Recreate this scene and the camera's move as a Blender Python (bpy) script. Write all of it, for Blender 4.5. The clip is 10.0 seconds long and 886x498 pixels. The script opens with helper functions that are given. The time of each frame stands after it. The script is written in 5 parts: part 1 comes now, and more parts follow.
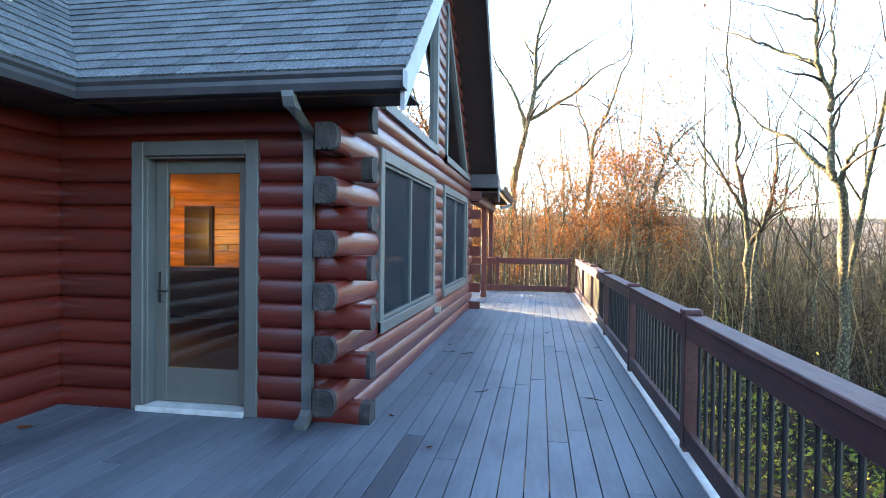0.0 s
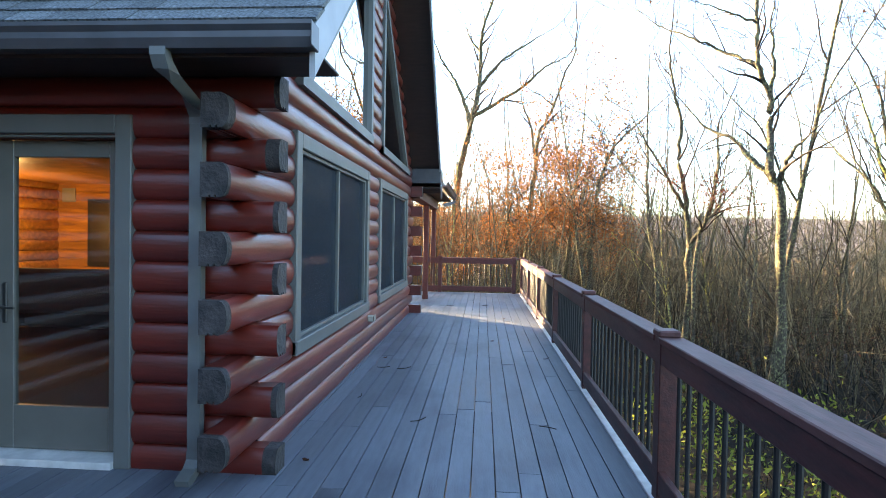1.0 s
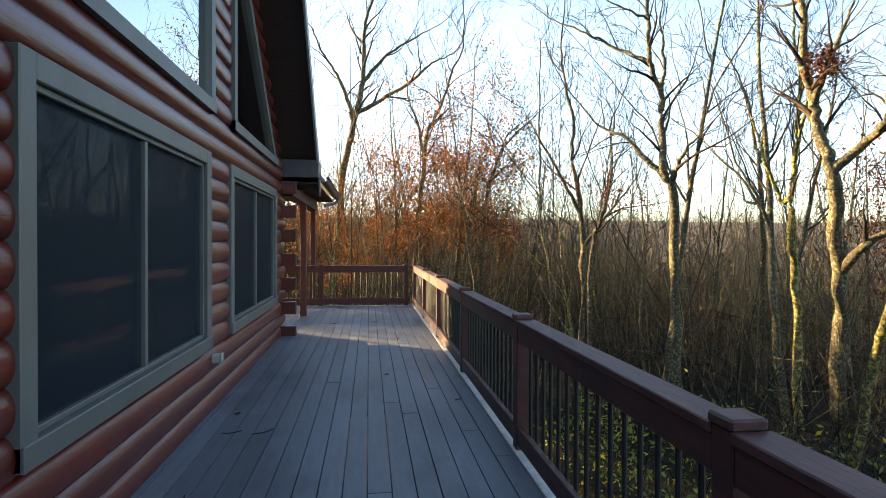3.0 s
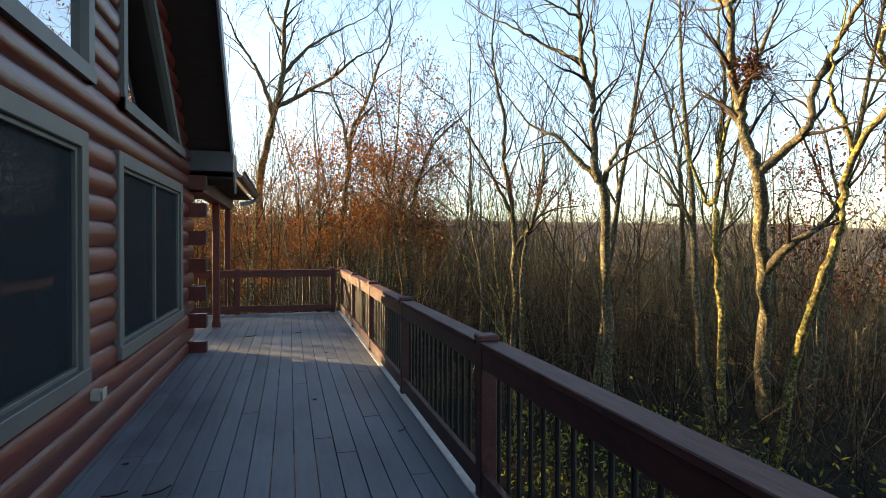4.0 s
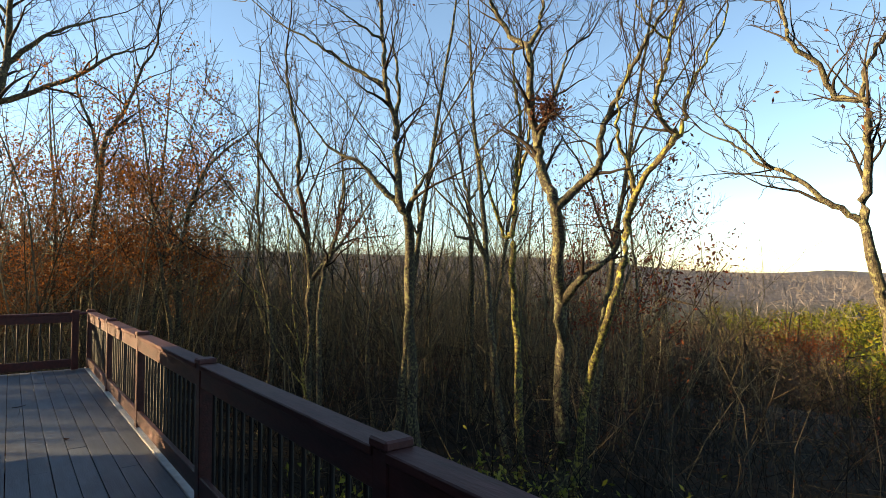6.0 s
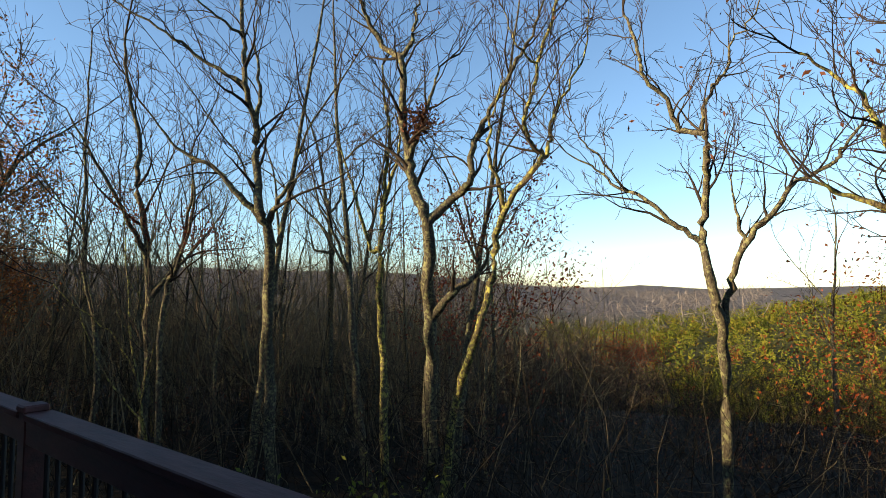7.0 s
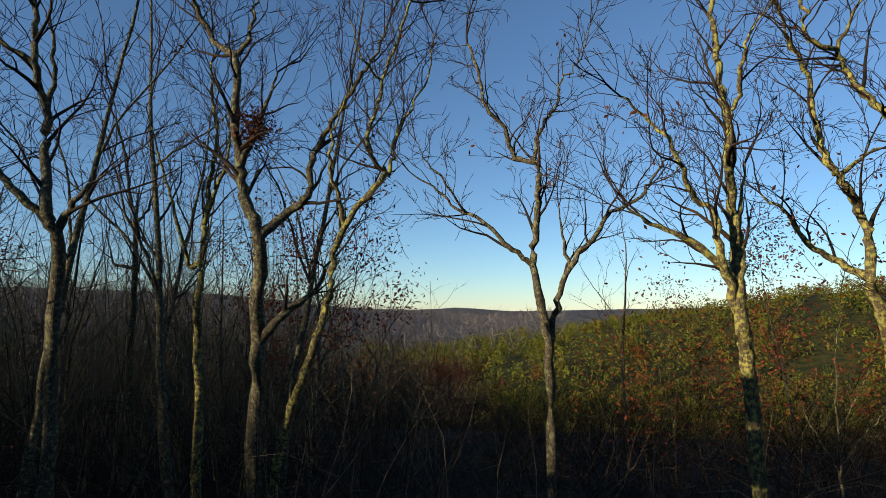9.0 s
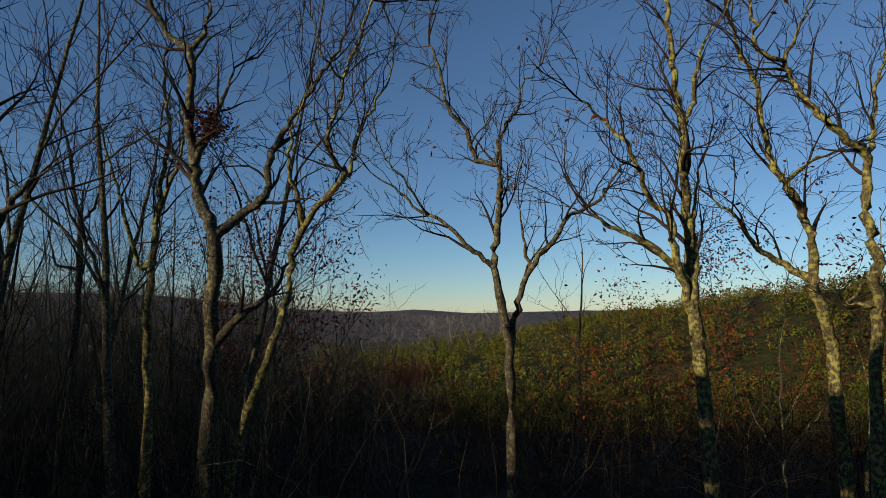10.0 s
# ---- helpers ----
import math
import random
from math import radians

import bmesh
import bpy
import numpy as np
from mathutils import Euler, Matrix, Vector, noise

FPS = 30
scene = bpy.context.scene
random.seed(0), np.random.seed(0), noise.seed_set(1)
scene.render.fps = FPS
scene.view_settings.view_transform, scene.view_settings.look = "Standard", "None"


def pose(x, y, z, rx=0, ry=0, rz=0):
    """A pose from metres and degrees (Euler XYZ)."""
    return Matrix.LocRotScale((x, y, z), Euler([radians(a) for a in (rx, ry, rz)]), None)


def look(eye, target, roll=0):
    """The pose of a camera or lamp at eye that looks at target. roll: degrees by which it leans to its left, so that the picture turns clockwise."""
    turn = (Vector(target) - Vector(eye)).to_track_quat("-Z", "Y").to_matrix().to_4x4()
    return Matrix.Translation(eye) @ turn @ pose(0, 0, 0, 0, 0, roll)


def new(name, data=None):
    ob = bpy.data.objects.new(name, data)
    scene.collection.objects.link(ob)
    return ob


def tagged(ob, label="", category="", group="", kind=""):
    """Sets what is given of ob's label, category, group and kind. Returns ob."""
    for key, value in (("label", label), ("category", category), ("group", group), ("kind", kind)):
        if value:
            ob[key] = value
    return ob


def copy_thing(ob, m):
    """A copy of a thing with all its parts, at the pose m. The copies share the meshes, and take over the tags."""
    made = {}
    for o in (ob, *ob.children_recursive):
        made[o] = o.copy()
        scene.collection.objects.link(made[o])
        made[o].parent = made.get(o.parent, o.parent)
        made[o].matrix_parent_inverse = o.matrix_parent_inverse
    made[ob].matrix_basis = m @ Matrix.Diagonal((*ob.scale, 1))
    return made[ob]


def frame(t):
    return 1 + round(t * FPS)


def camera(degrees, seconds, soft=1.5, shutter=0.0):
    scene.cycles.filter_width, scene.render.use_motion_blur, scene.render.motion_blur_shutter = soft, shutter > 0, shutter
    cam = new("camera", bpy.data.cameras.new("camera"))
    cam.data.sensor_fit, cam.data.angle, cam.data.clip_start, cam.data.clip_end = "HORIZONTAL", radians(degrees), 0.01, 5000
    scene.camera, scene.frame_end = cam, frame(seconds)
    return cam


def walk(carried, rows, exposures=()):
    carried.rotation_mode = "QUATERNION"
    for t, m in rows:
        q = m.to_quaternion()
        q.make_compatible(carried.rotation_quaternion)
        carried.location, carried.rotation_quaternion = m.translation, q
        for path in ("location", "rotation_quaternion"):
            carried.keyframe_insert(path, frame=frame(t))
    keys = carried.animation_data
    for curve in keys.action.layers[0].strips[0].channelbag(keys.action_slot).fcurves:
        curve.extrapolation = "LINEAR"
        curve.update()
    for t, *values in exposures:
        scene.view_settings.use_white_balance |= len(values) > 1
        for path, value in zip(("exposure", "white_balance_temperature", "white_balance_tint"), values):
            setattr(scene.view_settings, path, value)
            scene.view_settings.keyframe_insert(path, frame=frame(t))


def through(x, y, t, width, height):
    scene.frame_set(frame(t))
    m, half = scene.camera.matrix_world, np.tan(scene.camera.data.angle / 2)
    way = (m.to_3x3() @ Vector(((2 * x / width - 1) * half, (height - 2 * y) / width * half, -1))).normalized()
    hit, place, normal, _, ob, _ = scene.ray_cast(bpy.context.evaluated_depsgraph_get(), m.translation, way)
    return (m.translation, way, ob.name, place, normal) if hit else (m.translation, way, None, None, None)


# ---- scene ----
import itertools

cam = camera(75.8, 10.0, 0.75)
PATH = [
    (0, (0.217, 0.388, 1.411), (-0.117, 2.359, 1.378), 0.7),
    (0.5, (0.15, 0.775, 1.456), (-0.107, 2.758, 1.411), 0.9),
    (1, (0.195, 1.183, 1.46), (0.055, 3.178, 1.418), 1.0),
    (1.5, (0.21, 1.629, 1.439), (0.173, 3.629, 1.407), 0.9),
    (2, (0.213, 2.019, 1.445), (0.28, 4.017, 1.415), 0.8),
    (2.5, (0.186, 2.461, 1.455), (0.346, 4.454, 1.431), 0.4),
    (4, (0.119, 3.674, 1.495), (0.64, 5.605, 1.475), 0.1),
    (4.5, (0.106, 4.015, 1.519), (0.801, 5.891, 1.512), -0.1),
    (5, (0.136, 4.413, 1.527), (0.999, 6.217, 1.555), -0.1),
    (5.5, (0.131, 4.737, 1.534), (1.162, 6.45, 1.591), -0.1),
    (6.8, (0.168, 5.61, 1.533), (1.675, 6.918, 1.667), -0.3),
    (7, (0.16, 5.697, 1.549), (1.737, 6.919, 1.689), -0.3),
    (7.5, (0.253, 5.791, 1.527), (1.939, 6.854, 1.688), -0.2),
    (8, (0.302, 5.931, 1.534), (2.061, 6.866, 1.713), -0.2),
    (8.5, (0.286, 6.107, 1.511), (2.105, 6.913, 1.713), -0.2),
    (9, (0.313, 6.179, 1.506), (2.183, 6.857, 1.72), -0.2),
    (9.5, (0.402, 6.205, 1.451), (2.298, 6.8, 1.682), -0.1),
    (10, (0.343, 6.258, 1.505), (2.257, 6.795, 1.725), -0.4),
]
EXPOSURES = [(0.0, 4.9, 9200, 14), (1.0, 4.55, 9500, 14), (2.5, 3.68, 10700, 15), (4.0, 3.0, 12000, 16), (5.5, 2.48, 11000, 14), (7.0, 1.88, 8400, 10), (8.0, 1.35, 7500, 10), (9.0, 0.82, 7000, 10), (10.0, 0.2, 6900, 11)]
walk(cam, [(t, look(eye, target, roll)) for t, eye, target, roll in PATH], EXPOSURES)

# ---- daylight: a low sun behind the house, beyond its far corner ----
SUN_ELEVATION, SUN_BEARING = radians(11), radians(-52)
to_sun = Vector((math.sin(SUN_BEARING) * math.cos(SUN_ELEVATION), math.cos(SUN_BEARING) * math.cos(SUN_ELEVATION), math.sin(SUN_ELEVATION)))
world = bpy.data.worlds.new("world")
scene.world = world
world.use_nodes = True
sky = world.node_tree.nodes.new("ShaderNodeTexSky")
sky.sky_type, sky.sun_disc = "NISHITA", False
sky.sun_elevation, sky.sun_rotation = SUN_ELEVATION, SUN_BEARING
sky.air_density, sky.dust_density, sky.ozone_density = 0.85, 0.0, 4.0
world.node_tree.nodes["Background"].inputs["Strength"].default_value = 0.10
world.node_tree.links.new(sky.outputs["Color"], world.node_tree.nodes["Background"].inputs["Color"])
sun = new("sun", bpy.data.lights.new("sun", "SUN"))
sun.data.energy, sun.data.angle, sun.data.color = 4.5, radians(0.5), (1.0, 0.86, 0.64)
sun.matrix_world = look(to_sun * 50, (0, 0, 0))

# ---- materials ----
def material(name, color, rough=0.6, metal=0.0, scale=6.0, vary=0.25, stretch=(1, 1, 1), bump=0.0, bump_scale=40.0, blotch=0.2, dark=None, island=0.0, piece=0.0, spec=0.5):
    """A painted, wooden or mineral surface: two sizes of colour variation, fine relief, and a shift of tone per piece."""
    m = bpy.data.materials.new(name)
    m.use_nodes = True
    nt = m.node_tree
    n, l = nt.nodes, nt.links
    b = n["Principled BSDF"]
    b.inputs["Metallic"].default_value = metal
    b.inputs["Specular IOR Level"].default_value = spec
    tc = n.new("ShaderNodeTexCoord")
    mp = n.new("ShaderNodeMapping")
    mp.inputs["Scale"].default_value = stretch
    l.new(tc.outputs["Object"], mp.inputs["Vector"])
    fine = n.new("ShaderNodeTexNoise")
    fine.inputs["Scale"].default_value, fine.inputs["Detail"].default_value = scale, 6
    big = n.new("ShaderNodeTexNoise")
    big.inputs["Scale"].default_value, big.inputs["Detail"].default_value = scale / 7, 3
    l.new(mp.outputs["Vector"], fine.inputs["Vector"])
    l.new(mp.outputs["Vector"], big.inputs["Vector"])
    ramp = n.new("ShaderNodeValToRGB")
    lo = dark or tuple(c * (1 - vary * 1.6) for c in color)
    ramp.color_ramp.elements[0].position, ramp.color_ramp.elements[1].position = 0.3, 0.72
    ramp.color_ramp.elements[0].color = (*[max(c, 0.0) for c in lo], 1)
    ramp.color_ramp.elements[1].color = (*[min(c * (1 + vary * 0.7), 1.0) for c in color], 1)
    l.new(fine.outputs["Fac"], ramp.inputs["Fac"])
    tone = n.new("ShaderNodeMath")
    tone.operation = "MULTIPLY_ADD"
    tone.inputs[1].default_value, tone.inputs[2].default_value = blotch * 2.4, 1 - blotch * 1.2
    l.new(big.outputs["Fac"], tone.inputs[0])
    value = tone.outputs[0]
    for amount, node, socket in ((piece, "ShaderNodeObjectInfo", "Random"), (island, "ShaderNodeNewGeometry", "Random Per Island")):
        if amount:
            src = n.new(node)
            mad = n.new("ShaderNodeMath")
            mad.operation = "MULTIPLY_ADD"
            mad.inputs[1].default_value, mad.inputs[2].default_value = amount * 2, 1 - amount
            l.new(src.outputs[socket], mad.inputs[0])
            mul = n.new("ShaderNodeMath")
            mul.operation = "MULTIPLY"
            l.new(value, mul.inputs[0])
            l.new(mad.outputs[0], mul.inputs[1])
            value = mul.outputs[0]
    mix = n.new("ShaderNodeVectorMath")
    mix.operation = "SCALE"
    l.new(ramp.outputs["Color"], mix.inputs[0])
    l.new(value, mix.inputs["Scale"])
    l.new(mix.outputs["Vector"], b.inputs["Base Color"])
    rr = n.new("ShaderNodeMath")
    rr.operation = "MULTIPLY_ADD"
    rr.inputs[1].default_value, rr.inputs[2].default_value = 0.25, max(rough - 0.12, 0.02)
    l.new(big.outputs["Fac"], rr.inputs[0])
    l.new(rr.outputs[0], b.inputs["Roughness"])
    if bump:
        bn = n.new("ShaderNodeTexNoise")
        bn.inputs["Scale"].default_value, bn.inputs["Detail"].default_value = bump_scale, 5
        l.new(mp.outputs["Vector"], bn.inputs["Vector"])
        bp = n.new("ShaderNodeBump")
        bp.inputs["Strength"].default_value, bp.inputs["Distance"].default_value = bump, 0.02
        l.new(bn.outputs["Fac"], bp.inputs["Height"])
        l.new(bp.outputs["Normal"], b.inputs["Normal"])
    return m


def foliage(name, colors, rough=0.7, through=0.25, clump=0.0):
    """Leaves and twigs: a colour picked per leaf, a little light passing through."""
    m = bpy.data.materials.new(name)
    m.use_nodes = True
    n, l = m.node_tree.nodes, m.node_tree.links
    b = n["Principled BSDF"]
    geo = n.new("ShaderNodeNewGeometry")
    ramp = n.new("ShaderNodeValToRGB")
    els = ramp.color_ramp.elements
    while len(els) < len(colors):
        els.new(0.5)
    for i, c in enumerate(colors):
        els[i].position = i / (len(colors) - 1)
        els[i].color = (*c, 1)
    l.new(geo.outputs["Random Per Island"], ramp.inputs["Fac"])
    tc = n.new("ShaderNodeTexCoord")
    nz = n.new("ShaderNodeTexNoise")
    if clump:
        # whole crowns share a hue, with a little change from leaf to leaf
        cn, near, wide = n.new("ShaderNodeTexNoise"), n.new("ShaderNodeMath"), n.new("ShaderNodeMath")
        cn.inputs["Scale"].default_value, cn.inputs["Detail"].default_value = clump, 3
        l.new(tc.outputs["Object"], cn.inputs["Vector"])
        near.operation = wide.operation = "MULTIPLY_ADD"
        near.inputs[1].default_value, near.inputs[2].default_value = 0.25, -1.02
        l.new(geo.outputs["Random Per Island"], near.inputs[0])
        wide.inputs[1].default_value = 2.8
        l.new(cn.outputs["Fac"], wide.inputs[0])
        l.new(near.outputs[0], wide.inputs[2])
        l.new(wide.outputs[0], ramp.inputs["Fac"])
    nz.inputs["Scale"].default_value, nz.inputs["Detail"].default_value = 1.3, 5
    l.new(tc.outputs["Object"], nz.inputs["Vector"])
    mad = n.new("ShaderNodeMath")
    mad.operation = "MULTIPLY_ADD"
    mad.inputs[1].default_value, mad.inputs[2].default_value = 1.6, 0.2
    l.new(nz.outputs["Fac"], mad.inputs[0])
    sc = n.new("ShaderNodeVectorMath")
    sc.operation = "SCALE"
    l.new(ramp.outputs["Color"], sc.inputs[0])
    l.new(mad.outputs[0], sc.inputs["Scale"])
    l.new(sc.outputs["Vector"], b.inputs["Base Color"])
    b.inputs["Specular IOR Level"].default_value = 0.1
    b.inputs["Roughness"].default_value = rough
    if through:
        tr = n.new("ShaderNodeBsdfTranslucent")
        l.new(sc.outputs["Vector"], tr.inputs["Color"])
        mx = n.new("ShaderNodeMixShader")
        mx.inputs["Fac"].default_value = through
        l.new(b.outputs["BSDF"], mx.inputs[1])
        l.new(tr.outputs["BSDF"], mx.inputs[2])
        l.new(mx.outputs["Shader"], n["Material Output"].inputs["Surface"])
    return m


def glass(name, tint=(0.8, 0.85, 0.85), facing=0.05):
    """A thin clear pane: mirrors more at a glance, the rest passes straight."""
    m = bpy.data.materials.new(name)
    m.use_nodes = True
    n, l = m.node_tree.nodes, m.node_tree.links
    tr, gl, lw, mx = (n.new("ShaderNode" + k) for k in ("BsdfTransparent", "BsdfGlossy", "LayerWeight", "MixShader"))
    tr.inputs["Color"].default_value = (*tint, 1)
    gl.inputs["Roughness"].default_value = 0.01
    lw.inputs["Blend"].default_value = 0.5
    power, mad = n.new("ShaderNodeMath"), n.new("ShaderNodeMath")
    power.operation, mad.operation = "POWER", "MULTIPLY_ADD"
    power.inputs[1].default_value = 4.0
    mad.inputs[1].default_value, mad.inputs[2].default_value = 1 - facing, facing
    l.new(lw.outputs["Facing"], power.inputs[0])
    l.new(power.outputs[0], mad.inputs[0])
    l.new(mad.outputs[0], mx.inputs["Fac"])
    l.new(tr.outputs["BSDF"], mx.inputs[1])
    l.new(gl.outputs["BSDF"], mx.inputs[2])
    l.new(mx.outputs["Shader"], n["Material Output"].inputs["Surface"])
    return m


def net(name, color, open_share):
    """Insect screen, too fine to see its wires."""
    m = bpy.data.materials.new(name)
    m.use_nodes = True
    n, l = m.node_tree.nodes, m.node_tree.links
    b = n["Principled BSDF"]
    b.inputs["Base Color"].default_value, b.inputs["Roughness"].default_value = (*color, 1), 0.7
    b.inputs["Specular IOR Level"].default_value = 0.08
    tr, mx = n.new("ShaderNodeBsdfTransparent"), n.new("ShaderNodeMixShader")
    mx.inputs["Fac"].default_value = open_share
    l.new(b.outputs["BSDF"], mx.inputs[1])
    l.new(tr.outputs["BSDF"], mx.inputs[2])
    l.new(mx.outputs["Shader"], n["Material Output"].inputs["Surface"])
    return m


def bark(name, light, dark, lichen, lichen_share=0.5):
    """Ridged bark with patches of lichen."""
    m = material(name, light, 0.85, scale=22, vary=0.6, stretch=(2.6, 2.6, 0.55), bump=1.0, bump_scale=30, blotch=0.4, dark=dark, spec=0.1)
    n, l = m.node_tree.nodes, m.node_tree.links
    b = n["Principled BSDF"]
    old = b.inputs["Base Color"].links[0].from_socket
    tc = n.new("ShaderNodeTexCoord")
    nz = n.new("ShaderNodeTexNoise")
    nz.inputs["Scale"].default_value, nz.inputs["Detail"].default_value = 13.0, 10
    l.new(tc.outputs["Object"], nz.inputs["Vector"])
    rp = n.new("ShaderNodeValToRGB")
    rp.color_ramp.elements[0].position, rp.color_ramp.elements[1].position = 0.62 - 0.25 * lichen_share, 0.74 - 0.25 * lichen_share
    l.new(nz.outputs["Fac"], rp.inputs["Fac"])
    mx = n.new("ShaderNodeMix")
    mx.data_type = "RGBA"
    l.new(rp.outputs["Color"], mx.inputs["Factor"])
    l.new(old, mx.inputs["A"])
    mx.inputs["B"].default_value = (*lichen, 1)
    l.new(mx.outputs["Result"], b.inputs["Base Color"])
    return m


LOG = material("red_stained_log", (0.095, 0.0068, 0.0026), 0.38, scale=4, vary=0.17, stretch=(0.7, 0.7, 7), bump=0.15, bump_scale=9, blotch=0.3, piece=0.2, spec=0.55)
LOG.node_tree.nodes["Principled BSDF"].inputs["Coat Weight"].default_value = 0.35
LOG.node_tree.nodes["Principled BSDF"].inputs["Coat Roughness"].default_value = 0.32
LOG_END = material("weathered_log_end", (0.03, 0.024, 0.023), 0.8, scale=14, vary=0.5, bump=0.5, blotch=0.35, piece=0.2)
PINE = material("varnished_pine", (0.50, 0.21, 0.06), 0.35, scale=4, vary=0.3, stretch=(0.5, 4, 4), bump=0.05, blotch=0.25, piece=0.15)
DECK = material("weathered_deck_paint", (0.082, 0.096, 0.112), 0.55, scale=7, vary=0.12, stretch=(4, 0.4, 1), bump=0.12, bump_scale=30, blotch=0.22, piece=0.15)
DECK_DAMP = material("damp_deck_board", (0.045, 0.052, 0.062), 0.4, scale=7, vary=0.15, stretch=(4, 0.4, 1), bump=0.12, bump_scale=30, blotch=0.25)
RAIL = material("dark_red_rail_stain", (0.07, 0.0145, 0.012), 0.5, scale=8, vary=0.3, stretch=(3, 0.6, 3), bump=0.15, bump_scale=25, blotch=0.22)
# caps are a paler, greyer red than the rails below
RAIL_TOP = material("pale_rail_stain", (0.105, 0.038, 0.034), 0.6, scale=8, vary=0.25, stretch=(3, 0.6, 3), bump=0.15, bump_scale=25, blotch=0.3, spec=0.25)
IRON = material("black_baluster_metal", (0.008, 0.0075, 0.0075), 0.6, metal=0.0, scale=20, vary=0.3)
TRIM = material("grey_green_trim_paint", (0.084, 0.087, 0.081), 0.5, scale=5, vary=0.1, stretch=(1, 1, 0.4), bump=0.05, blotch=0.12)
DOOR_PAINT = material("putty_door_paint", (0.09, 0.085, 0.073), 0.45, scale=5, vary=0.08, blotch=0.1)
SILL = material("pale_aluminium_sill", (0.55, 0.54, 0.52), 0.45, metal=0.2, scale=12, vary=0.15)
GUTTER = material("dark_bronze_gutter", (0.055, 0.057, 0.062), 0.38, metal=0.25, scale=6, vary=0.15, blotch=0.15)
FASCIA = material("pale_rake_trim", (0.24, 0.255, 0.27), 0.5, scale=5, vary=0.08, blotch=0.1)
SOFFIT = material("dark_brown_soffit", (0.03, 0.018, 0.016), 0.6, scale=5, vary=0.2, stretch=(1, 6, 1), blotch=0.15)
SPOUT = material("grey_downspout_enamel", (0.095, 0.103, 0.10), 0.42, metal=0.1, scale=6, vary=0.12, blotch=0.2)
SHINGLE = material("slate_grey_shingle", (0.10, 0.114, 0.118), 0.85, scale=60, vary=0.45, bump=0.6, bump_scale=140, blotch=0.2, island=0.28, piece=0.28, spec=0.3)
BLACK = material("black_hardware", (0.012, 0.012, 0.012), 0.35, scale=20, vary=0.2)
PLASTIC = material("cream_plastic", (0.3, 0.28, 0.23), 0.4, scale=12, vary=0.06)
SOFA = material("charcoal_sofa_fabric", (0.03, 0.028, 0.028), 0.9, scale=40, vary=0.3, bump=0.3)
STONE = material("buff_chimney_stone", (0.42, 0.38, 0.27), 0.85, scale=9, vary=0.35, bump=0.6, blotch=0.3, piece=0.2)
# near ground toned almost black to hold the shade of the slope
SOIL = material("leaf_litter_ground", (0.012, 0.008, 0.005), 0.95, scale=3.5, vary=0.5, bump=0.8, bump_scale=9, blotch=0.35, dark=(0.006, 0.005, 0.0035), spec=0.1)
# damp, frost-free patches that run on from board to board
n, l = DECK.node_tree.nodes, DECK.node_tree.links
dry = n["Principled BSDF"].inputs["Base Color"].links[0].from_socket
geo, damp, streak, damp_rp, damp_mix = (n.new("ShaderNode" + k) for k in ("NewGeometry", "TexNoise", "Mapping", "ValToRGB", "VectorMath"))
streak.inputs["Scale"].default_value = (1.3, 0.55, 1)
l.new(geo.outputs["Position"], streak.inputs["Vector"])
l.new(streak.outputs["Vector"], damp.inputs["Vector"])
damp.inputs["Scale"].default_value, damp.inputs["Detail"].default_value, damp.inputs["Roughness"].default_value = 0.9, 8, 0.62
damp_rp.color_ramp.elements[0].position, damp_rp.color_ramp.elements[1].position = 0.36, 0.52
damp_rp.color_ramp.elements[0].color, damp_rp.color_ramp.elements[1].color = (0.55, 0.55, 0.6, 1), (1.08, 1.08, 1.08, 1)
damp_mix.operation = "MULTIPLY"
l.new(damp.outputs["Fac"], damp_rp.inputs["Fac"])
l.new(dry, damp_mix.inputs[0])
l.new(damp_rp.outputs["Color"], damp_mix.inputs[1])
l.new(damp_mix.outputs["Vector"], n["Principled BSDF"].inputs["Base Color"])
# distance haze is put into the cool grey of these woods
FAR_RIDGE = foliage("haze_greyed_woods", [(0.065, 0.058, 0.058), (0.10, 0.088, 0.085), (0.13, 0.112, 0.105), (0.08, 0.07, 0.072)], 0.85, 0.0)
# far off, the ground is the canopy of bare woods, greyed with painted haze
n, l = SOIL.node_tree.nodes, SOIL.node_tree.links
near_soil = n["Principled BSDF"].inputs["Base Color"].links[0].from_socket
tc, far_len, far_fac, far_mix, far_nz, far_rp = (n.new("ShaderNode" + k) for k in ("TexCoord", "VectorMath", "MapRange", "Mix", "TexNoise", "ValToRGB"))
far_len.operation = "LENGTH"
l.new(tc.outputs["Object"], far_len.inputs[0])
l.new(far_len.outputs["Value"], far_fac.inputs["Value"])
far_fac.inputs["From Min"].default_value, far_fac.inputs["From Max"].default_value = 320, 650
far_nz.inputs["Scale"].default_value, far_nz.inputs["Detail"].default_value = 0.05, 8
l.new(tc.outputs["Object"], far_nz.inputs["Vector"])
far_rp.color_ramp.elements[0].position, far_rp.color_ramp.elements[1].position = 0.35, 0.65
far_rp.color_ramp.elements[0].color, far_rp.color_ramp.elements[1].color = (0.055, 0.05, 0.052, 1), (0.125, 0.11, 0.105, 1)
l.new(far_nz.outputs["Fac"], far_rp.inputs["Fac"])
far_mix.data_type = "RGBA"
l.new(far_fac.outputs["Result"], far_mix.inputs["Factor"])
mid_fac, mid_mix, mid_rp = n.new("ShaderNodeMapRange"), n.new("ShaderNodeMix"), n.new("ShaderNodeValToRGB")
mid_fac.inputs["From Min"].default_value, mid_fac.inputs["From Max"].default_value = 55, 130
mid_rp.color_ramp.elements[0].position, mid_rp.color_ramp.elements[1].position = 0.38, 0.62
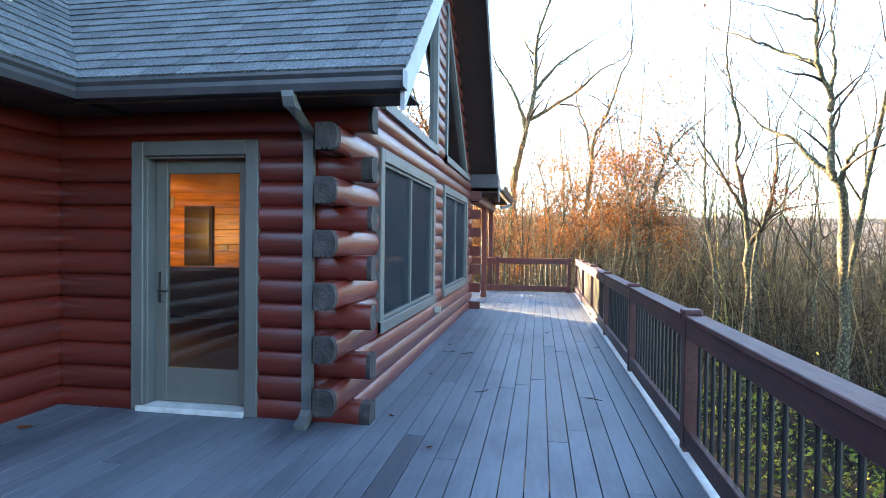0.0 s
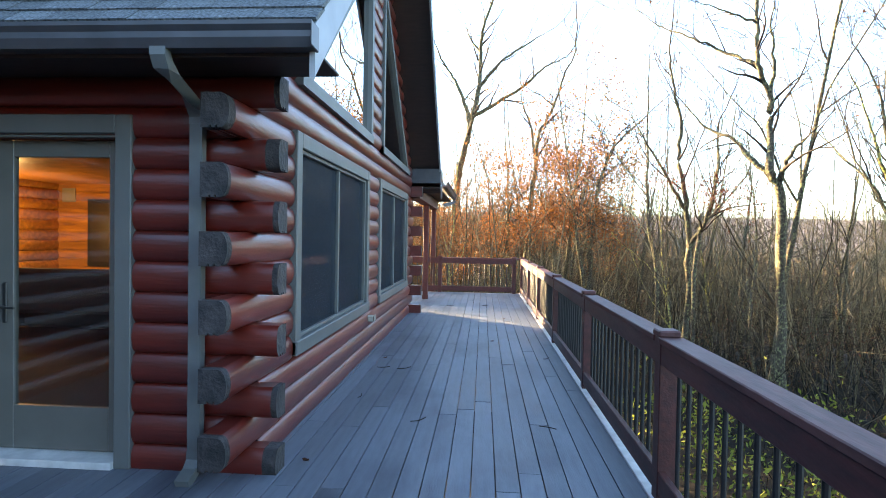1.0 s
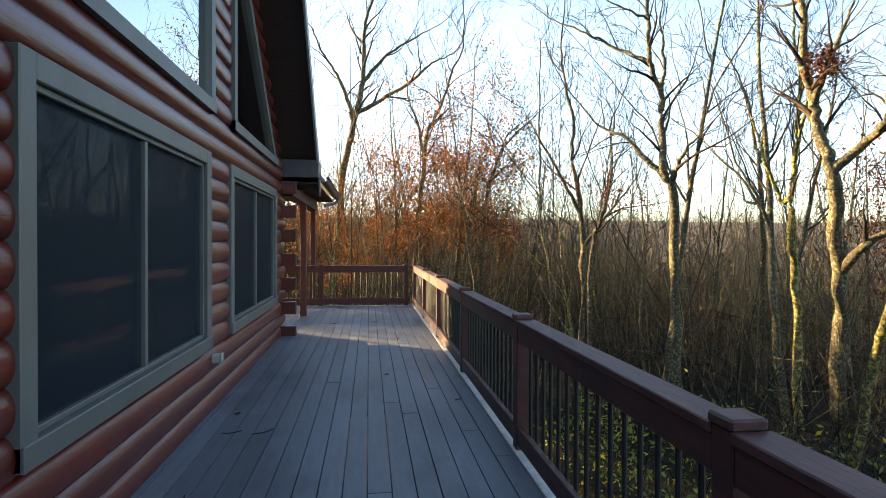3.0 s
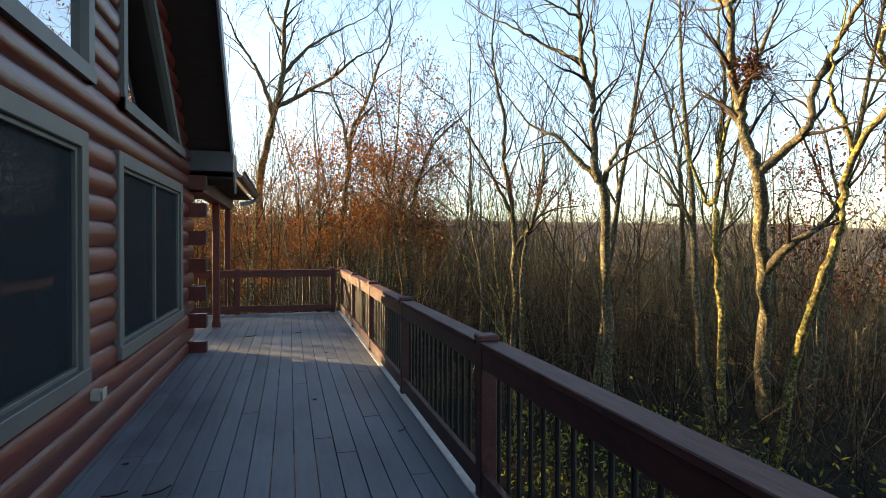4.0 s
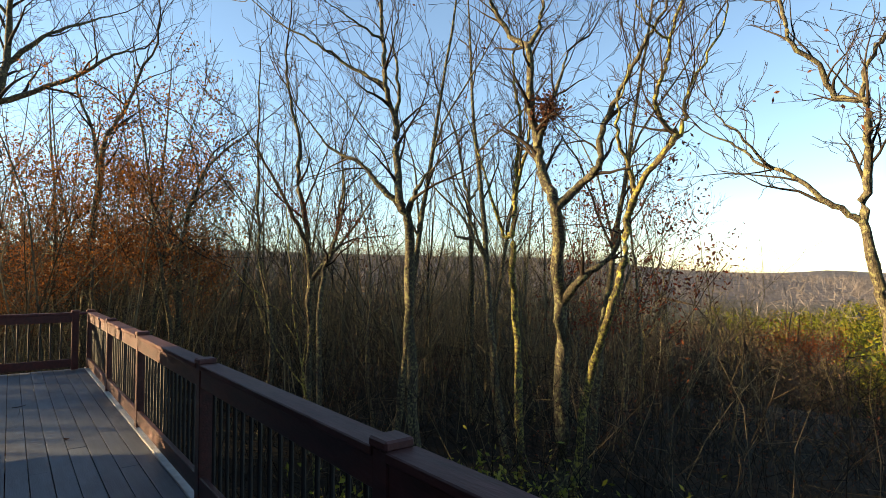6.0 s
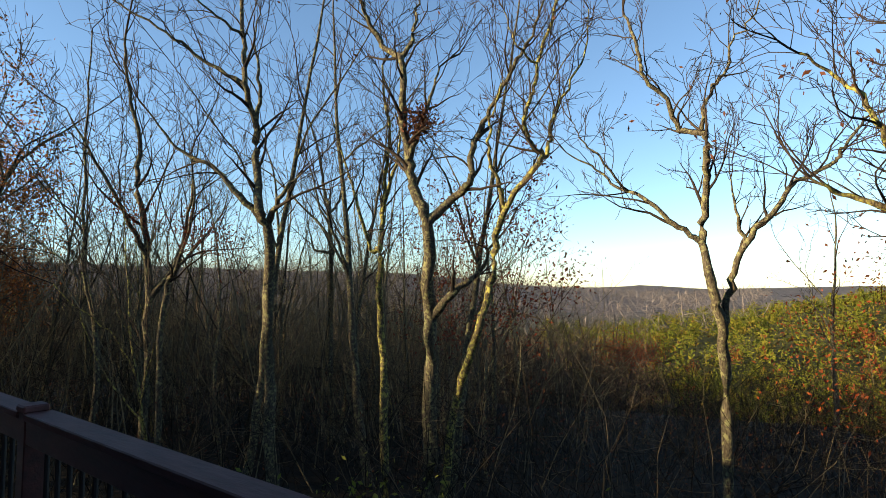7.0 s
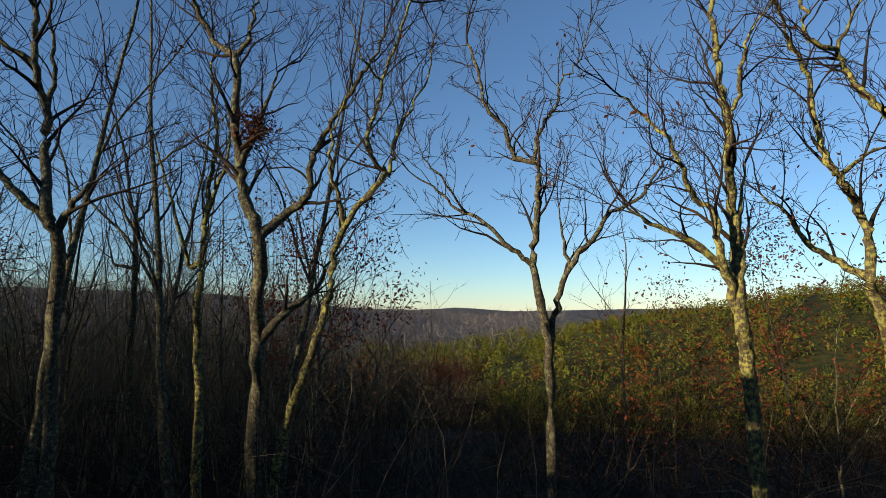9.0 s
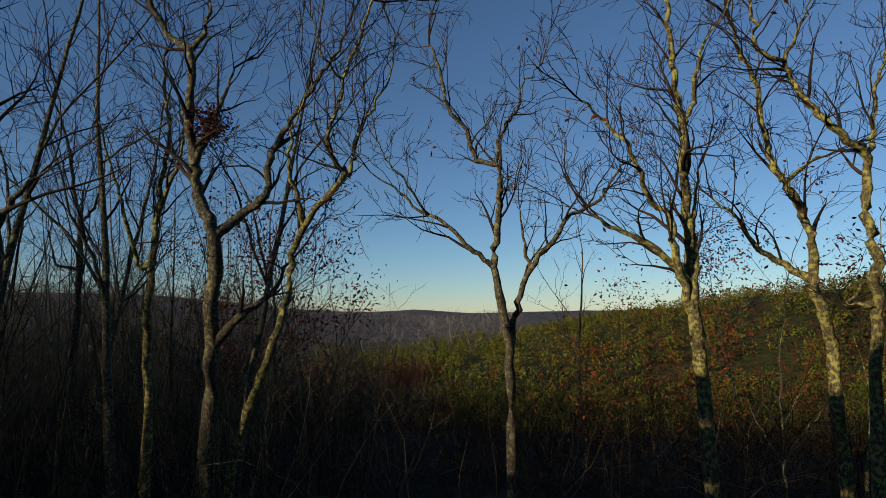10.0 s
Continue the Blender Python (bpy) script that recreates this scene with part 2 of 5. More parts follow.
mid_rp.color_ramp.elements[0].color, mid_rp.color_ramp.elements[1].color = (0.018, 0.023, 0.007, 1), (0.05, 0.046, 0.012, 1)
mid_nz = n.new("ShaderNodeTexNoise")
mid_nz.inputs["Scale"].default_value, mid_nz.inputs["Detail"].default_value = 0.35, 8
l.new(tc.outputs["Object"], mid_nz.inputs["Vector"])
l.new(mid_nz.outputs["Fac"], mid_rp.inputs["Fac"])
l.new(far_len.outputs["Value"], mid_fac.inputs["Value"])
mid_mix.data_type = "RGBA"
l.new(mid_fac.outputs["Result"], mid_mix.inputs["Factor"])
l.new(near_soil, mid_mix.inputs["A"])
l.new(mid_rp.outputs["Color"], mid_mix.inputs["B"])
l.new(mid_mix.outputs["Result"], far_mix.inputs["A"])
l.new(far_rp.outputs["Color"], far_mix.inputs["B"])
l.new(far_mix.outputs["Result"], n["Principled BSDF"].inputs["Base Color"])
GLASS = glass("clear_pane")
GLASS_WIDE = glass("window_pane", (0.14, 0.21, 0.26), 0.14)
GLASS_HIGH = glass("gable_pane", (0.2, 0.23, 0.25), 0.75)
SCREEN = net("grey_insect_screen", (0.009, 0.015, 0.021), 0.48)
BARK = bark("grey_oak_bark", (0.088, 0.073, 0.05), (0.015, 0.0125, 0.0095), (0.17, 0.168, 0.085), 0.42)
# lichen mottling, paled and yellowed to put sunlight into the lit oaks' bark
BARK_PALE = bark("sunlit_lichened_bark", (0.125, 0.10, 0.055), (0.02, 0.016, 0.011), (0.29, 0.27, 0.075), 0.58)
TWIG = material("twig_bark", (0.036, 0.025, 0.018), 0.85, scale=3, vary=0.4, blotch=0.3, island=0.4, spec=0.15)
# near-black stem tones carry the deep shade of the slope
BRUSH = foliage("shaded_brush_stems", [(0.0025, 0.0018, 0.0013), (0.0045, 0.0034, 0.0023), (0.011, 0.008, 0.005), (0.028, 0.02, 0.012), (0.12, 0.10, 0.064)], 0.85, 0.0)
# paler stem tones, with the sun on the saplings put in
SAPLING = foliage("sunlit_sapling_bark", [(0.022, 0.018, 0.012), (0.055, 0.048, 0.03), (0.095, 0.083, 0.05), (0.155, 0.138, 0.083), (0.06, 0.038, 0.023)], 0.85, 0.0)
RUST = foliage("russet_leaves", [(0.11, 0.034, 0.012), (0.19, 0.066, 0.018), (0.25, 0.10, 0.028), (0.13, 0.048, 0.017)], 0.6, 0.3)
DRY = foliage("dry_brown_leaves", [(0.06, 0.022, 0.013), (0.10, 0.036, 0.02), (0.07, 0.03, 0.018)], 0.7, 0.2)
GREEN = foliage("yellow_green_leaves", [(0.09, 0.11, 0.018), (0.15, 0.17, 0.03), (0.2, 0.2, 0.04), (0.06, 0.085, 0.018)], 0.6, 0.35)
FAR_GREEN = foliage("distant_green_crowns", [(0.026, 0.038, 0.007), (0.062, 0.074, 0.009), (0.095, 0.092, 0.012), (0.095, 0.05, 0.014)], 0.8, 0.0, 0.2)
FAR_RED = foliage("distant_red_crowns", [(0.11, 0.02, 0.008), (0.15, 0.036, 0.012), (0.07, 0.022, 0.010)], 0.8, 0.0)
FAR_BROWN = foliage("distant_bare_crowns", [(0.03, 0.022, 0.016), (0.05, 0.036, 0.026), (0.075, 0.05, 0.032), (0.04, 0.03, 0.022)], 0.85, 0.0)
WINE = foliage("withered_red_leaves", [(0.08, 0.015, 0.009), (0.12, 0.026, 0.012), (0.055, 0.017, 0.010), (0.10, 0.034, 0.014)], 0.65, 0.25)

# ---- building blocks ----
def finish(name, data, mat, parent=None, label=""):
    ob = new(name, data)
    for m in mat if isinstance(mat, (list, tuple)) else [mat]:
        data.materials.append(m)
    ob.parent = parent
    return tagged(ob, label)


def part(name, bm, mat, parent=None, label=""):
    data = bpy.data.meshes.new(name)
    bm.to_mesh(data)
    bm.free()
    return finish(name, data, mat, parent, label)


def thing(name, label, category, group="", kind="", at=(0, 0, 0)):
    ob = new(name)
    ob.location = at
    return tagged(ob, label, category, group, kind)


def block(bm, x0, x1, y0, y1, z0, z1, bevel=0.0, turn=None):
    """A box, with softened edges, added to bm."""
    m = Matrix.Translation(((x0 + x1) / 2, (y0 + y1) / 2, (z0 + z1) / 2))
    if turn is not None:
        m = m @ turn
    got = bmesh.ops.create_cube(bm, size=1, matrix=m @ Matrix.Diagonal((abs(x1 - x0), abs(y1 - y0), abs(z1 - z0), 1)))
    if bevel:
        edges = {e for v in got["verts"] for e in v.link_edges}
        bmesh.ops.bevel(bm, geom=list(edges), offset=bevel, segments=1, affect="EDGES")
    return bm


def boxed(name, x0, x1, y0, y1, z0, z1, mat, parent=None, label="", bevel=0.004):
    return part(name, block(bmesh.new(), x0, x1, y0, y1, z0, z1, bevel), mat, parent, label)


def sweep(bm, path, profile, up=Vector((0, 0, 1)), close=True):
    """A profile (pairs across and up) carried along a path, with closed ends."""
    rings = []
    for i, p in enumerate(path):
        a, b = path[max(i - 1, 0)], path[min(i + 1, len(path) - 1)]
        d = (Vector(b) - Vector(a)).normalized()
        side = d.cross(up).normalized()
        top = side.cross(d)
        rings.append([bm.verts.new(Vector(p) + side * u + top * v) for u, v in profile])
    k = len(profile)
    for r, s in zip(rings, rings[1:]):
        for i in range(k if close else k - 1):
            bm.faces.new((r[i], r[(i + 1) % k], s[(i + 1) % k], s[i]))
    if close:
        bm.faces.new(rings[0][::-1])
        bm.faces.new(rings[-1])
    bmesh.ops.recalc_face_normals(bm, faces=bm.faces)
    return bm


PITCH = 0.1885      # height of one course of logs
FIRST = -0.04       # underside of the lowest course
LOG_RNG = random.Random(7)


def course(k):
    return FIRST + PITCH * (k + 0.5)


def log_profile(out):
    """Across and up: a rounded outer face, flat bedding faces with two drip grooves below, a flat inner face."""
    h = PITCH / 2 + 0.001
    arc = [(0.052 + 0.048 * math.cos(t), h * math.sin(t)) for t in [radians(a) for a in (-90, -66, -44, -22, 0, 22, 44, 66, 90)]]
    rest = [(-0.06, h), (-0.06, -h)]
    for g in (-0.012, 0.022):
        rest += [(g, -h), (g, -h + 0.012), (g + 0.012, -h + 0.012), (g + 0.012, -h)]
    return [(u * out, v) for u, v in arc + rest]


def log(axis, a, b, across, z, parent, mat=None, name="log", out=1, sealed=""):
    """One milled log from a to b along x or y, slightly uneven, its outer face towards out, with flat weathered ends."""
    bm = bmesh.new()
    prof = log_profile(out)
    n = len(prof)
    seal = LOG_RNG.choice((0.0, 0.035, 0.06, 0.085))
    steps = max(2, int(abs(b - a) / 0.45) + 1)
    at = [a + (b - a) * i / (steps - 1) for i in range(steps)]
    if seal and "a" in sealed:
        at = [a, a + seal] + at[1:]
    if seal and "b" in sealed:
        at = at[:-1] + [b - seal, b]
    seed = LOG_RNG.random() * 100
    rings = []
    for s in at:
        w = 0.004 * noise.noise((s * 0.9, seed, 0))
        rings.append([bm.verts.new((s, across + u + w, z + v) if axis == "x" else (across + u + w, s, z + v)) for u, v in prof])
    for j, (r, q) in enumerate(zip(rings, rings[1:])):
        for i in range(n):
            f = bm.faces.new((r[i], r[(i + 1) % n], q[(i + 1) % n], q[i]))
            f.smooth = i < 8
            f.material_index = 1 if seal and ("a" in sealed and j == 0 or "b" in sealed and j == len(rings) - 2) else 0
    for ring in (rings[0], rings[-1]):
        bm.faces.new(ring).material_index = 1
    bmesh.ops.recalc_face_normals(bm, faces=bm.faces)
    for e in bm.edges:
        e.smooth = all(f.smooth for f in e.link_faces)
    return part(name, bm, [mat or LOG, LOG_END], parent)


# ---- log walls ----
SIDE_X, FRONT_Y, BACK_Y, WING_X = -1.285, 4.61, 12.06, -3.80
RIDGE_Y, RIDGE_Z, FALL = 8.35, 6.46, 0.905
W1, W2 = (5.27, 7.94), (8.655, 11.41)
WIN_Z = (0.565, 2.225)
DOOR_X = (-3.035, -1.94)

front = thing("wall_front", "red-stained log wall with crossing corner logs around the door", "wall", kind="structure")
for k in range(13):
    z, end = course(k), (-1.03 if k % 2 == 0 else -1.34)
    if z < 2.1:
        log("x", -3.9, DOOR_X[0] + 0.02, FRONT_Y, z, front, out=-1)
        log("x", DOOR_X[1] - 0.02, end, FRONT_Y, z, front, out=-1, sealed="b" if k % 2 == 0 else "")
    else:
        log("x", -3.9, end, FRONT_Y, z, front, out=-1, sealed="b" if k % 2 == 0 else "")

side = thing("wall_side", "red-stained log gable wall with two wide windows below and two raked ones above", "wall", kind="structure")


def gable_half(z):
    return (RIDGE_Z - 0.30 - z - PITCH / 2) / FALL


def pane_reach(z):
    return max(0.0, (4.93 - z) / 0.868)


for k in range(34):
    z = course(k)
    lo, hi = (4.175, 12.37) if k % 2 else (4.70, 11.97)
    if z > 2.45:
        h = gable_half(z)
        lo, hi = max(RIDGE_Y - h, 4.62), min(RIDGE_Y + h, 12.1)
        if h < 0.15:
            break
    cuts = []
    if WIN_Z[0] < z < WIN_Z[1]:
        cuts = [W1, W2]
    elif z > 2.62 and pane_reach(z) > 0.12:
        cuts = [(8.05 - pane_reach(z), 8.05), (8.77, 8.77 + pane_reach(z))]
    start = lo
    for c0, c1 in cuts:
        if c0 - start > 0.05:
            log("y", start, c0 + 0.02, SIDE_X, z, side, sealed="a" if start < 4.3 else "")
        start = c1 - 0.02
    if hi - start > 0.05:
        log("y", start, hi, SIDE_X, z, side, sealed="a" if start < 4.3 else "")

back = thing("wall_back", "red-stained log wall under the porch roof", "wall", kind="structure")
for k in range(13):
    log("x", -9.0, -0.98 if k % 2 == 0 else -1.34, BACK_Y, course(k), back)

wing = thing("wall_wing", "red-stained log wall of the adjoining wing", "wall", kind="structure")
for k in range(13):
    log("y", -4.0, 4.52, WING_X, course(k), wing)

# ---- roof ----
EAVE_Y, EAVE_Z, RAKE_X, FAR_Y = 3.98, 2.505, -0.65, 12.72
SLOPE = math.atan(FALL)


def roof_slab(name, corners, thick, mat, label, parent=None):
    """A sloping deck from four corners of its upper face."""
    bm = bmesh.new()
    top = [bm.verts.new(c) for c in corners]
    low = [bm.verts.new((c[0], c[1], c[2] - thick)) for c in corners]
    bm.faces.new(top)
    bm.faces.new(low[::-1])
    for i in range(4):
        bm.faces.new((top[i], low[i], low[(i + 1) % 4], top[(i + 1) % 4]))
    bmesh.ops.recalc_face_normals(bm, faces=bm.faces)
    return part(name, bm, mat, parent, label)


roof = thing("roof_main", "slate-grey shingled gable roof with dark soffit", "roof", kind="structure")
roof_slab("roof_deck", [(RAKE_X - 0.03, EAVE_Y, EAVE_Z), (-9, EAVE_Y, EAVE_Z), (-9, RIDGE_Y, RIDGE_Z), (RAKE_X - 0.03, RIDGE_Y, RIDGE_Z)], 0.16, SOFFIT, "", roof)
roof_slab("roof_deck", [(RAKE_X - 0.03, RIDGE_Y + 0.002, RIDGE_Z), (-9, RIDGE_Y + 0.002, RIDGE_Z), (-9, FAR_Y, EAVE_Z), (RAKE_X - 0.03, FAR_Y, EAVE_Z)], 0.16, SOFFIT, "", roof)
for y0, y1 in ((EAVE_Y - 0.02, RIDGE_Y), (FAR_Y + 0.02, RIDGE_Y)):
    bm = bmesh.new()
    z0 = RIDGE_Z - FALL * abs(y0 - RIDGE_Y)
    pts = [(y0, z0 + 0.015), (y0, z0 - 0.25), (y1, RIDGE_Z - 0.25), (y1, RIDGE_Z + 0.015)]
    a = [bm.verts.new((RAKE_X, y, z)) for y, z in pts]
    b = [bm.verts.new((RAKE_X - 0.028, y, z)) for y, z in pts]
    bm.faces.new(a), bm.faces.new(b[::-1])
    for i in range(4):
        bm.faces.new((a[i], b[i], b[(i + 1) % 4], a[(i + 1) % 4]))
    bmesh.ops.recalc_face_normals(bm, faces=bm.faces)
    part("rake_board", bm, FASCIA, roof, "pale painted rake board")
boxed("soffit_board", -3.1, RAKE_X - 0.03, EAVE_Y + 0.02, 4.55, 2.405, 2.425, SOFFIT, roof)
boxed("fascia_board", -3.1, RAKE_X - 0.03, EAVE_Y, EAVE_Y + 0.02, 2.385, 2.50, GUTTER, roof)
# the return takes the gutter's dark colour in place of its shade
boxed("eave_return", RAKE_X - 0.62, RAKE_X + 0.004, 12.2, FAR_Y + 0.03, 2.50, 2.78, GUTTER, roof, "boxed eave return toned dark for shade")

# shingles: thin tabs, the lower edge of each row lying on the row below
EXPOSED = 0.142
SH_RNG = random.Random(3)


def tab_mesh(width):
    t = 0.023
    v = [(0, -0.004, 0), (width, -0.004, 0), (width, EXPOSED + 0.03, -0.013), (0, EXPOSED + 0.03, -0.013)]
    v += [(x, y, z + t) for x, y, z in v]
    data = bpy.data.meshes.new("shingle")
    data.from_pydata(v, [], [(3, 2, 1, 0), (4, 5, 6, 7), (0, 1, 5, 4), (1, 2, 6, 5), (2, 3, 7, 6), (3, 0, 4, 7)])
    data.materials.append(SHINGLE)
    return data


TABS = [tab_mesh(w) for w in (0.16, 0.2, 0.24, 0.28, 0.33)]
TAB_W = (0.16, 0.2, 0.24, 0.28, 0.33)


def shingle_rows(frame_m, length, rows, parent, near):
    """Rows of tabs on a slope whose frame has x along the eave and y up the slope."""
    verts, faces = [], []
    box = [(3, 2, 1, 0), (4, 5, 6, 7), (0, 1, 5, 4), (1, 2, 6, 5), (2, 3, 7, 6), (3, 0, 4, 7)]
    for r in range(rows):
        x = -SH_RNG.random() * 0.15
        while x < length:
            i = SH_RNG.randrange(5)
            m = frame_m @ Matrix.Translation((x, r * EXPOSED, 0.004 + SH_RNG.random() * 0.004))
            if near(max(x, 0), r) and x >= 0 and x + TAB_W[i] <= length:
                ob = new("shingle", TABS[i])
                ob.parent, ob.matrix_basis = parent, m
            else:
                base = len(verts)
                w = min(TAB_W[i], length - x)
                lo = max(0, -x)
                for v in TABS[i].vertices:
                    verts.append(m @ Vector((max(min(v.co.x, w), lo), v.co.y, v.co.z)))
                faces += [tuple(base + q for q in f) for f in box]
            x += TAB_W[i] + 0.004
    data = bpy.data.meshes.new("shingles")
    data.from_pydata([tuple(v) for v in verts], [], faces)
    tagged(finish("shingles", data, SHINGLE, parent), kind="stuff")


# ---- rain gutters and downspout ----
K_STYLE = [(0, 0), (0, -0.12), (-0.085, -0.12), (-0.105, -0.075), (-0.105, -0.045), (-0.125, -0.02), (-0.125, 0), (-0.118, 0), (-0.118, -0.018), (-0.098, -0.043), (-0.098, -0.073), (-0.08, -0.113), (-0.007, -0.113), (-0.007, 0)]
gutter = thing("rain_gutter", "dark bronze metal rain gutter along the shingled eave", "gutter")
part("trough", sweep(bmesh.new(), [(RAKE_X + 0.01, EAVE_Y, EAVE_Z - 0.02), (-3.06, EAVE_Y, EAVE_Z - 0.02)], K_STYLE), GUTTER, gutter)
boxed("end_cap", RAKE_X + 0.008, RAKE_X + 0.014, EAVE_Y - 0.125, EAVE_Y, EAVE_Z - 0.14, EAVE_Z - 0.02, GUTTER, gutter)
wing_gutter = thing("rain_gutter", "dark bronze rain gutter along the wing's eave", "gutter")
part("trough", sweep(bmesh.new(), [(-3.08, 3.96, EAVE_Z - 0.02), (-3.08, -4.0, EAVE_Z - 0.02)], K_STYLE), GUTTER, wing_gutter)
spout = thing("downspout", "grey metal downspout with a curved elbow beside the log corner", "downspout")
PIPE = [(-0.038, -0.028), (0.038, -0.028), (0.038, 0.028), (-0.038, 0.028)]
part("pipe", sweep(bmesh.new(), [(-1.50, 4.455, 2.20), (-1.50, 4.455, 1.2), (-1.50, 4.455, 0.12)], PIPE, Vector((0, 1, 0))), SPOUT, spout)
part("elbow", sweep(bmesh.new(), [(-1.42, 3.92, 2.43), (-1.42, 3.92, 2.34), (-1.42, 3.945, 2.30), (-1.425, 4.02, 2.275), (-1.485, 4.33, 2.235), (-1.50, 4.42, 2.20), (-1.50, 4.455, 2.15), (-1.50, 4.455, 2.10)], [(u * 1.06, v * 1.06) for u, v in PIPE], Vector((0, 1, 0.001))), SPOUT, spout, "grey curved elbow")
part("shoe", sweep(bmesh.new(), [(-1.50, 4.455, 0.16), (-1.50, 4.45, 0.10), (-1.50, 4.40, 0.05), (-1.50, 4.30, 0.012)], [(u * 1.08, v * 1.0) for u, v in PIPE], Vector((0, 1, 0.3))), SPOUT, spout)

# ---- glazed door ----
door = thing("door_1", "putty-painted full-glass patio door in a grey-green casing, closed", "door", kind="structure")
CAS = 0.105
for x0, x1 in ((DOOR_X[0], DOOR_X[0] + CAS), (DOOR_X[1] - CAS, DOOR_X[1])):
    boxed("casing", x0, x1, 4.495, 4.56, 0.0, 2.17, TRIM, door, bevel=0.006)
boxed("casing", DOOR_X[0] + CAS, DOOR_X[1] - CAS, 4.495, 4.56, 2.055, 2.17, TRIM, door, bevel=0.006)
for x0, x1 in ((DOOR_X[0] + CAS - 0.03, DOOR_X[0] + CAS + 0.02), (DOOR_X[1] - CAS - 0.02, DOOR_X[1] - CAS + 0.03)):
    boxed("jamb", x0, x1, 4.53, 4.74, 0.0, 2.085, TRIM, door)
boxed("jamb", DOOR_X[0] + CAS, DOOR_X[1] - CAS, 4.53, 4.74, 2.035, 2.085, TRIM, door)
boxed("threshold", DOOR_X[0] + 0.06, DOOR_X[1] - CAS, 4.47, 4.74, 0.0, 0.045, SILL, door, "pale metal threshold")
SX0, SX1, SY = DOOR_X[0] + CAS + 0.022, DOOR_X[1] - CAS - 0.022, 4.63
leaf = thing("leaf", "", "")
leaf.parent = door
for x0, x1, z0, z1 in ((SX0, SX0 + 0.1, 0.05, 2.03), (SX1 - 0.1, SX1, 0.05, 2.03), (SX0 + 0.1, SX1 - 0.1, 0.05, 0.33), (SX0 + 0.1, SX1 - 0.1, 1.925, 2.03)):
    boxed("stile" if x1 - x0 < 0.2 else "rail", x0, x1, SY, SY + 0.045, z0, z1, DOOR_PAINT, leaf)
pane = boxed("pane", SX0 + 0.095, SX1 - 0.095, SY + 0.018, SY + 0.024, 0.325, 1.93, GLASS, leaf, "clear door glass", 0)
pane.visible_shadow = False
handle = part("handle", block(bmesh.new(), SX0 + 0.028, SX0 + 0.062, SY - 0.012, SY, 0.86, 1.12, 0.006), BLACK, leaf, "black lever handle plate")
bm = sweep(bmesh.new(), [(SX0 + 0.045, SY - 0.005, 0.965), (SX0 + 0.045, SY - 0.05, 0.965), (SX0 + 0.06, SY - 0.058, 0.966), (SX0 + 0.15, SY - 0.055, 0.962)], [(0.008 * math.cos(a * math.pi / 3), 0.008 * math.sin(a * math.pi / 3)) for a in range(6)])
part("lever", bm, BLACK, leaf, "black door lever")


# ---- windows ----
def wide_window(name, y0, y1, z0, z1, label):
    w = thing(name, label, "window", kind="structure")
    c = 0.115
    xo = -1.165
    boxed("casing", -1.25, xo, y0, y0 + c, z0, z1, TRIM, w, bevel=0.006)
    boxed("casing", -1.25, xo, y1 - c, y1, z0, z1, TRIM, w, bevel=0.006)
    boxed("casing", -1.25, xo, y0 + c, y1 - c, z1 - c, z1, TRIM, w, bevel=0.006)
    boxed("sill", -1.25, xo + 0.012, y0, y1, z0 - 0.004, z0 + c - 0.01, TRIM, w, bevel=0.006)
    a, b, lo, hi = y0 + c, y1 - c, z0 + c - 0.01, z1 - c
    for yy0, yy1, zz0, zz1 in ((a, a + 0.03, lo, hi), (b - 0.03, b, lo, hi), (a + 0.03, b - 0.03, hi - 0.03, hi), (a + 0.03, b - 0.03, lo, lo + 0.03)):
        boxed("window_frame", -1.31, -1.195, yy0, yy1, zz0, zz1, TRIM, w)
    mid = (a + b) / 2
    boxed("mullion", -1.29, -1.197, mid - 0.02, mid + 0.02, lo + 0.03, hi - 0.03, TRIM, w)
    for p0, p1, x in ((a + 0.03, mid - 0.02, -1.25), (mid + 0.02, b - 0.03, -1.25)):
        g = boxed("pane", x - 0.003, x + 0.003, p0, p1, lo + 0.03, hi - 0.03, GLASS_WIDE, w, "dark reflecting glass", 0)
        g.visible_shadow = False
        s = boxed("insect_screen", x + 0.024, x + 0.026, p0, p1, lo + 0.03, hi - 0.03, SCREEN, w, "fine grey insect screen", 0)
        s.visible_shadow = False
    return w


wide_window("window_1", *W1, *WIN_Z, "wide sliding window with grey-green casing and screens")
wide_window("window_2", *W2, *WIN_Z, "wide sliding window with grey-green casing and screens")


def bar(bm, p, q, x0, x1, w, inward):
    """A casing bar in the gable's plane from p to q, its width to one side."""
    d = (Vector(q) - Vector(p)).normalized()
    nrm = Vector((-d.y, d.x)) * inward * w
    ring = [Vector(p), Vector(q), Vector(q) + nrm, Vector(p) + nrm]
    a = [bm.verts.new((x1, v.x, v.y)) for v in ring]
    b = [bm.verts.new((x0, v.x, v.y)) for v in ring]
    bm.faces.new(a), bm.faces.new(b)
    for i in range(4):
        bm.faces.new((a[i], b[i], b[(i + 1) % 4], a[(i + 1) % 4]))
    bmesh.ops.recalc_face_normals(bm, faces=bm.faces)
    return bm


